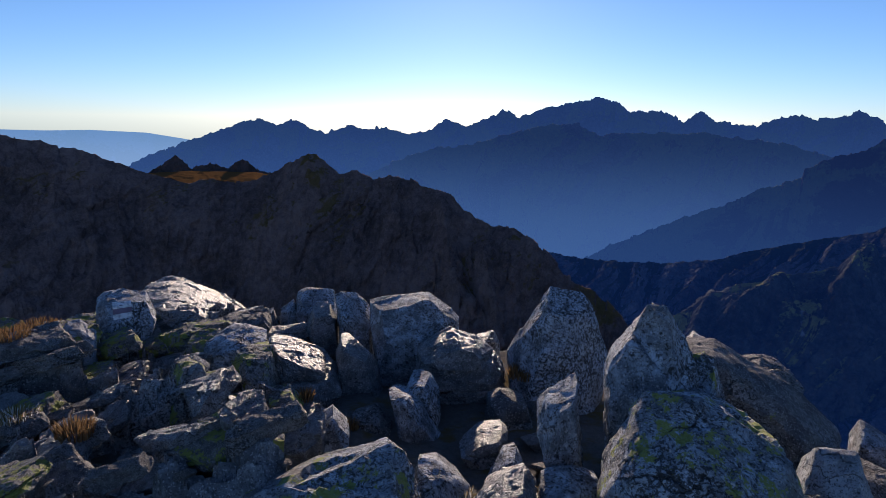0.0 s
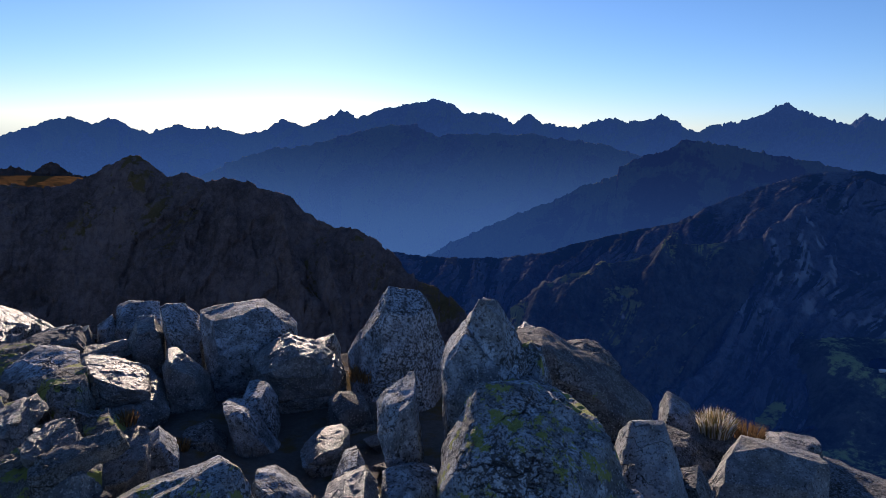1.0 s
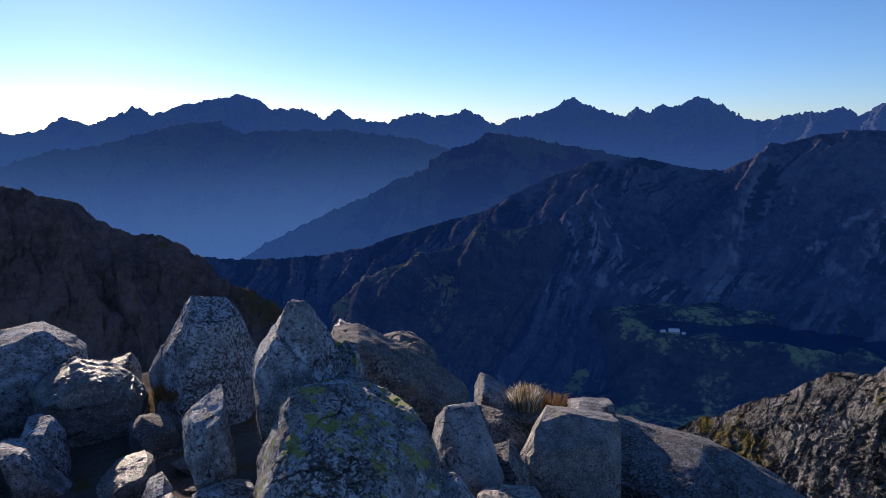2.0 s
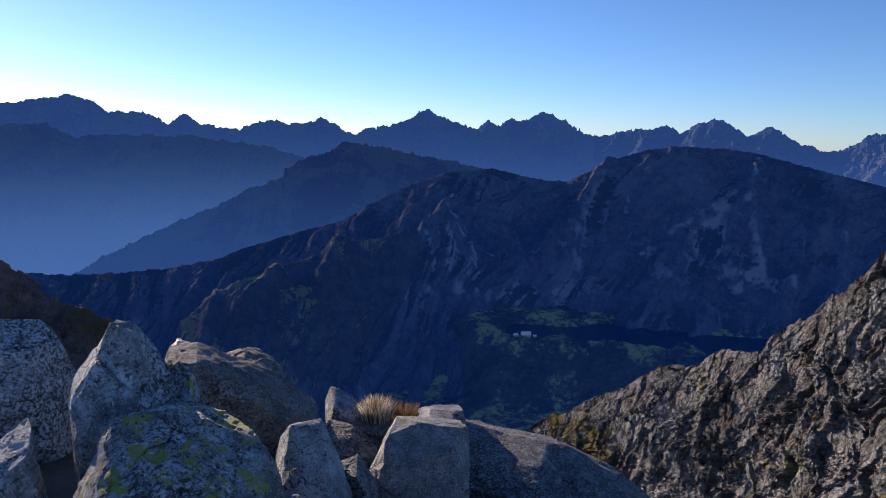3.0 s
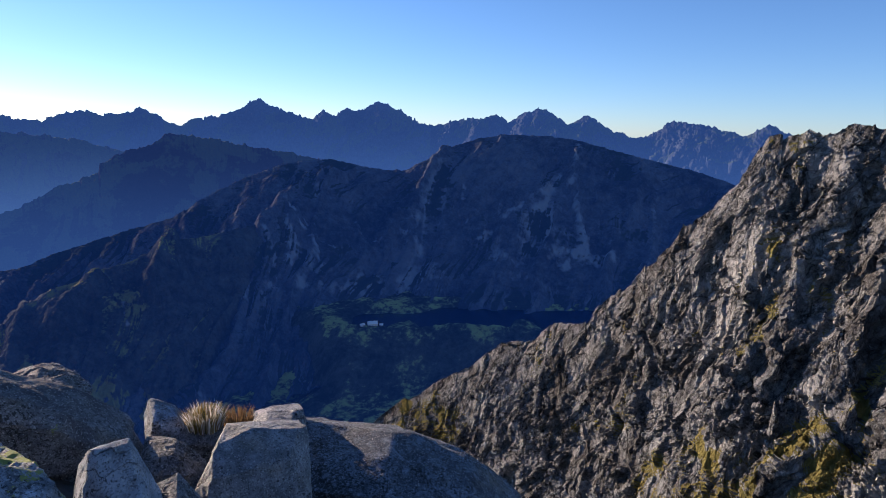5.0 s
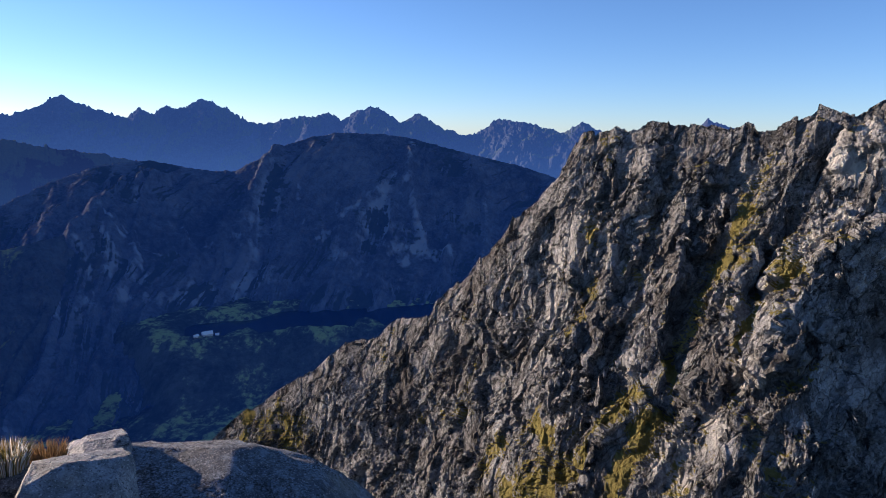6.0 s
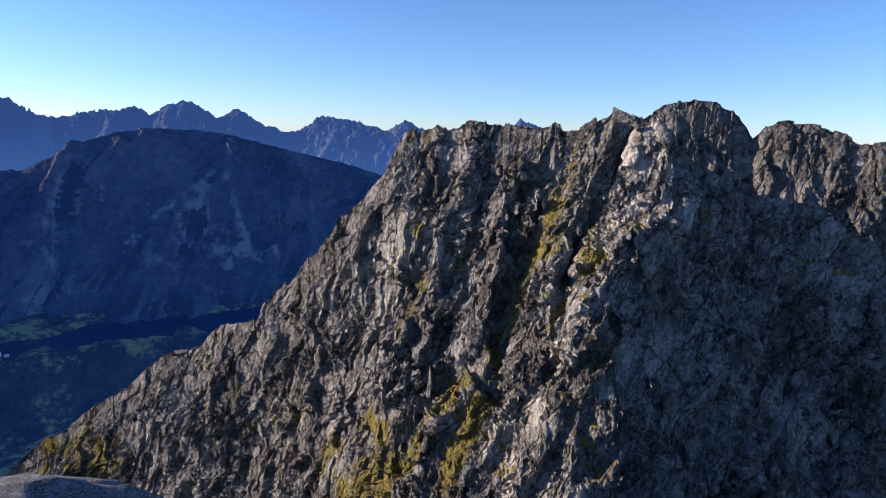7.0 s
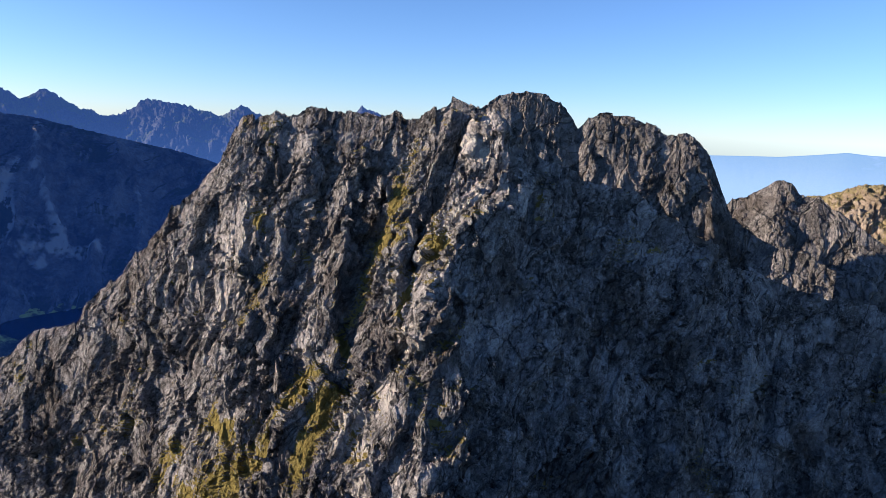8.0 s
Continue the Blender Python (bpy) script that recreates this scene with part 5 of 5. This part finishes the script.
grass_tuft(2.61, 3.25, -1.76, 0.30, 0.17, 620, mg, 400, 'yellow-green grass tuft between the summit rocks')
grass_tuft(2.79, 3.17, -1.84, 0.24, 0.15, 380, mt, 401, 'dry russet grass tuft on the summit rocks')
grass_tuft(2.65, 3.33, -1.78, 0.20, 0.12, 160, mg, 402, 'yellow-green grass tuft between the summit rocks')
grass_tuft(-1.48, 5.09, -1.52, 0.30, 0.07, 260, mt, 403, 'dry russet grass tuft on the summit rocks')
grass_tuft(0.50, 3.72, -1.63, 0.28, 0.09, 300, mt, 404, 'dry russet grass tuft on the summit rocks')
grass_tuft(-2.05, 2.96, -1.46, 0.30, 0.06, 400, mg, 405, 'yellow-green grass tuft between the summit rocks')
grass_tuft(-1.89, 2.83, -1.50, 0.35, 0.07, 400, mt, 406, 'dry russet grass tuft on the summit rocks')
grass_tuft(-1.59, 2.66, -1.51, 0.25, 0.09, 350, mt, 407, 'dry russet grass tuft on the summit rocks')
grass_tuft(-2.48, 3.87, -1.37, 0.35, 0.06, 300, mt, 408, 'dry russet grass tuft on the summit rocks')
grass_tuft(-0.47, 3.16, -1.54, 0.16, 0.07, 140, mt, 409, 'dry russet grass tuft on the summit rocks')
grass_tuft(-0.73, 3.32, -1.51, 0.16, 0.08, 140, mt, 410, 'dry russet grass tuft on the summit rocks')
grass_tuft(0.33, 2.88, -1.52, 0.12, 0.08, 110, mg, 411, 'yellow-green grass tuft between the summit rocks')
grass_tuft(0.12, 2.50, -1.53, 0.25, 0.06, 160, mg, 412, 'yellow-green grass tuft between the summit rocks')
grass_tuft(-2.43, 3.54, -1.46, 0.35, 0.06, 300, mt, 413, 'dry russet grass tuft on the summit rocks')
grass_tuft(-2.22, 4.03, -1.42, 0.20, 0.05, 150, mg, 414, 'yellow-green grass tuft between the summit rocks')


# ---- trail mark, lake and hut ----
def trail_mark(ob, cx, cz, w, h):
    """A painted mark that follows the front of a boulder: white, a dim stripe, white."""
    tree = mathutils.bvhtree.BVHTree.FromPolygons([v.co for v in ob.data.vertices], [p.vertices for p in ob.data.polygons])
    paint, pnt, pb = material("white_paint")
    worn = grain(pnt, pnt.nodes.new("ShaderNodeTexCoord").outputs["Object"], 40, 4)
    pnt.links.new(mixer(pnt, ramp(pnt, worn, 0.35, 0.6), (0.45, 0.46, 0.48), (0.80, 0.80, 0.80)), pb.inputs["Base Color"])
    stripe, snt, sb = material("worn_stripe_paint")
    worn2 = grain(snt, snt.nodes.new("ShaderNodeTexCoord").outputs["Object"], 40, 4)
    snt.links.new(mixer(snt, worn2, (0.12, 0.10, 0.14), (0.30, 0.22, 0.28)), sb.inputs["Base Color"])
    for k, mat in ((0, paint), (1, stripe), (2, paint)):
        bm = bmesh.new()
        rows = []
        for zi in range(4):
            row = []
            for xi in range(12):
                x, z = cx + w * (xi / 11 - 0.5), cz + h * ((k + zi / 3) / 3 - 0.5)
                hit, *_ = tree.ray_cast(Vector((x, -3, z)), Vector((0, 1, 0)))
                row.append(bm.verts.new((x, (hit[1] if hit else 0) - 0.004, z)))
            rows.append(row)
        for a, b in zip(rows, rows[1:]):
            for i in range(11):
                bm.faces.new((a[i], a[i + 1], b[i + 1], b[i]))
        me = bpy.data.meshes.new("paint_stripe")
        bm.to_mesh(me)
        me.materials.append(mat)
        child = new("paint_stripe", me)
        child.parent = ob
        tagged(child, "worn white trail paint" if k != 1 else "faded dark stripe of trail paint")


MARKED = ROCKS["marked_block"][0]
tagged(MARKED, "grey granite boulder with a painted white trail mark")
trail_mark(MARKED, -0.02, max(v.co[2] for v in MARKED.data.vertices) - 0.10, 0.115, 0.10)


def build_lake():
    m, nt, b = material("lake_water")
    b.inputs["Base Color"].default_value = (0.015, 0.05, 0.14, 1)
    b.inputs["Roughness"].default_value = 0.2
    b.inputs["Specular IOR Level"].default_value = 0.5
    geo = nt.nodes.new("ShaderNodeNewGeometry")
    bump(nt, b, grain(nt, geo.outputs["Position"], 0.08, 3), 0.3, 0.6)
    nu, nv = 60, 12
    az = np.radians(np.linspace(46.5, 86, nu))
    r = np.linspace(1760, 2110, nv)
    R_, A_ = np.meshgrid(r, az)
    sheet("water", np.stack([np.sin(A_).ravel() * R_.ravel(), np.cos(A_).ravel() * R_.ravel(), R_.ravel() * 0 - 557.0], 1), nu, nv, m, "dark still mountain lake in shade", "lake")


build_lake()


def part(name, bm, mat, parent, label=""):
    me = bpy.data.meshes.new(name)
    bm.to_mesh(me)
    bm.free()
    me.materials.append(mat)
    ob = new(name, me)
    ob.parent = parent
    return tagged(ob, label) if label else ob


def box(bm, x0, x1, y0, y1, z0, z1):
    v = [bm.verts.new(p) for p in ((x0, y0, z0), (x1, y0, z0), (x1, y1, z0), (x0, y1, z0), (x0, y0, z1), (x1, y0, z1), (x1, y1, z1), (x0, y1, z1))]
    for q in ((0, 3, 2, 1), (4, 5, 6, 7), (0, 1, 5, 4), (1, 2, 6, 5), (2, 3, 7, 6), (3, 0, 4, 7)):
        bm.faces.new([v[k] for k in q])


WALL_M, wnt, wb = material("hut_stone_wall")
wnt.links.new(mixer(wnt, grain(wnt, wnt.nodes.new("ShaderNodeTexCoord").outputs["Object"], 0.8), (0.40, 0.38, 0.36), (0.62, 0.60, 0.58)), wb.inputs["Base Color"])
ROOF_M, rnt, rb = material("hut_metal_roof")
rnt.links.new(mixer(rnt, grain(rnt, rnt.nodes.new("ShaderNodeTexCoord").outputs["Object"], 0.5), (0.62, 0.64, 0.66), (0.80, 0.81, 0.82)), rb.inputs["Base Color"])
rb.inputs["Roughness"].default_value = 0.4
GLASS_M, gnt, gb = material("hut_window")
gb.inputs["Base Color"].default_value = (0.02, 0.025, 0.03, 1)
gb.inputs["Roughness"].default_value = 0.1


def hut(az, r, length, width, eaves, ridge, turn, label):
    x, y = r * math.sin(radians(az)), r * math.cos(radians(az))
    z = float(ground_height(np.array([x]), np.array([y]))[0])
    base = new("mountain_hut")
    base.matrix_world = pose(x, y, z - 1.0, 0, 0, turn)
    tagged(base, label, "hut", "valley huts")
    a, b = length / 2, width / 2
    bm = bmesh.new()
    box(bm, -a, a, -b, b, 0, eaves)
    part("wall", bm, WALL_M, base)
    bm = bmesh.new()
    q = [bm.verts.new(p) for p in ((-a - 0.8, -b - 0.9, eaves - 0.4), (a + 0.8, -b - 0.9, eaves - 0.4), (a + 0.8, b + 0.9, eaves - 0.4), (-a - 0.8, b + 0.9, eaves - 0.4), (-a - 0.8, 0, ridge), (a + 0.8, 0, ridge))]
    for k in ((0, 1, 5, 4), (2, 3, 4, 5), (1, 2, 5), (3, 0, 4), (0, 3, 2, 1)):
        bm.faces.new([q[i] for i in k])
    part("roof", bm, ROOF_M, base, "pale metal roof")
    bm = bmesh.new()
    box(bm, a * 0.4 - 0.6, a * 0.4 + 0.6, -0.6, 0.6, ridge - 1.5, ridge + 1.2)
    part("chimney", bm, WALL_M, base)
    for i in range(max(2, int(length // 4))):
        bm = bmesh.new()
        cx = -a + (i + 0.5) * length / max(2, int(length // 4))
        box(bm, cx - 0.6, cx + 0.6, -b - 0.05, -b + 0.1, eaves * 0.35, eaves * 0.35 + 1.5)
        part("window", bm, GLASS_M, base)


hut(50.3, 1752, 26, 13, 7, 14, -35, "stone mountain hut with a pale metal roof by the lake")
hut(49.4, 1738, 12, 8, 4, 8, -20, "small stone outbuilding with a pale roof")
hut(51.1, 1760, 9, 7, 3.5, 7, -50, "small stone outbuilding with a pale roof")


# ---- blocks that stand out of the crag ----
def crag_blocks():
    rng = np.random.default_rng(21)
    shapes = []
    for k in range(10):
        n = int(rng.integers(5, 8))
        a = np.sort(rng.uniform(0, 2 * math.pi, n))
        prof = [(float(0.42 * math.cos(t) * rng.uniform(0.7, 1.1)), float(0.5 + 0.5 * math.sin(t) * rng.uniform(0.7, 1.1))) for t in a]
        shapes.append(rock_mesh("block", prof, 0.7, 2, 500 + k, MAT_CRAG, 0.1, 1.0)[0])

    def stand(place, size, wide, tip, turn):
        ob = new("block", shapes[int(rng.integers(0, 10))])
        ob.parent = CRAG
        ob.matrix_basis = pose(place[0], place[1], place[2] - 0.25 * size, tip[0], tip[1], turn) @ Matrix.Diagonal((size * wide, size, size, 1))

    grid = CRAG.data.vertices
    rows = 14 + 1 + 720
    for _ in range(170):
        col, row = int(rng.integers(260, 1080)), int(rng.integers(40, 560))
        size = 1.6 + 4.6 * rng.random() ** 2.5
        stand(grid[col * rows + row].co, size, rng.uniform(0.6, 1.2), (rng.uniform(5, 40), rng.uniform(-40, -5)), rng.uniform(-120, -60))
    graph = bpy.context.evaluated_depsgraph_get()
    for bearing, dip, size, wide, lean_ in ((84.3, -21.8, 10, 1.3, (8, -6)),):
        a, e = radians(bearing), radians(dip)
        way = Vector((math.sin(a) * math.cos(e), math.cos(a) * math.cos(e), math.sin(e)))
        hit, place, *_ = scene.ray_cast(graph, (0.44, 0.11, -0.10), way)
        if hit and place.length > 30:
            stand(place, size, wide, lean_, -bearing)


crag_blocks()
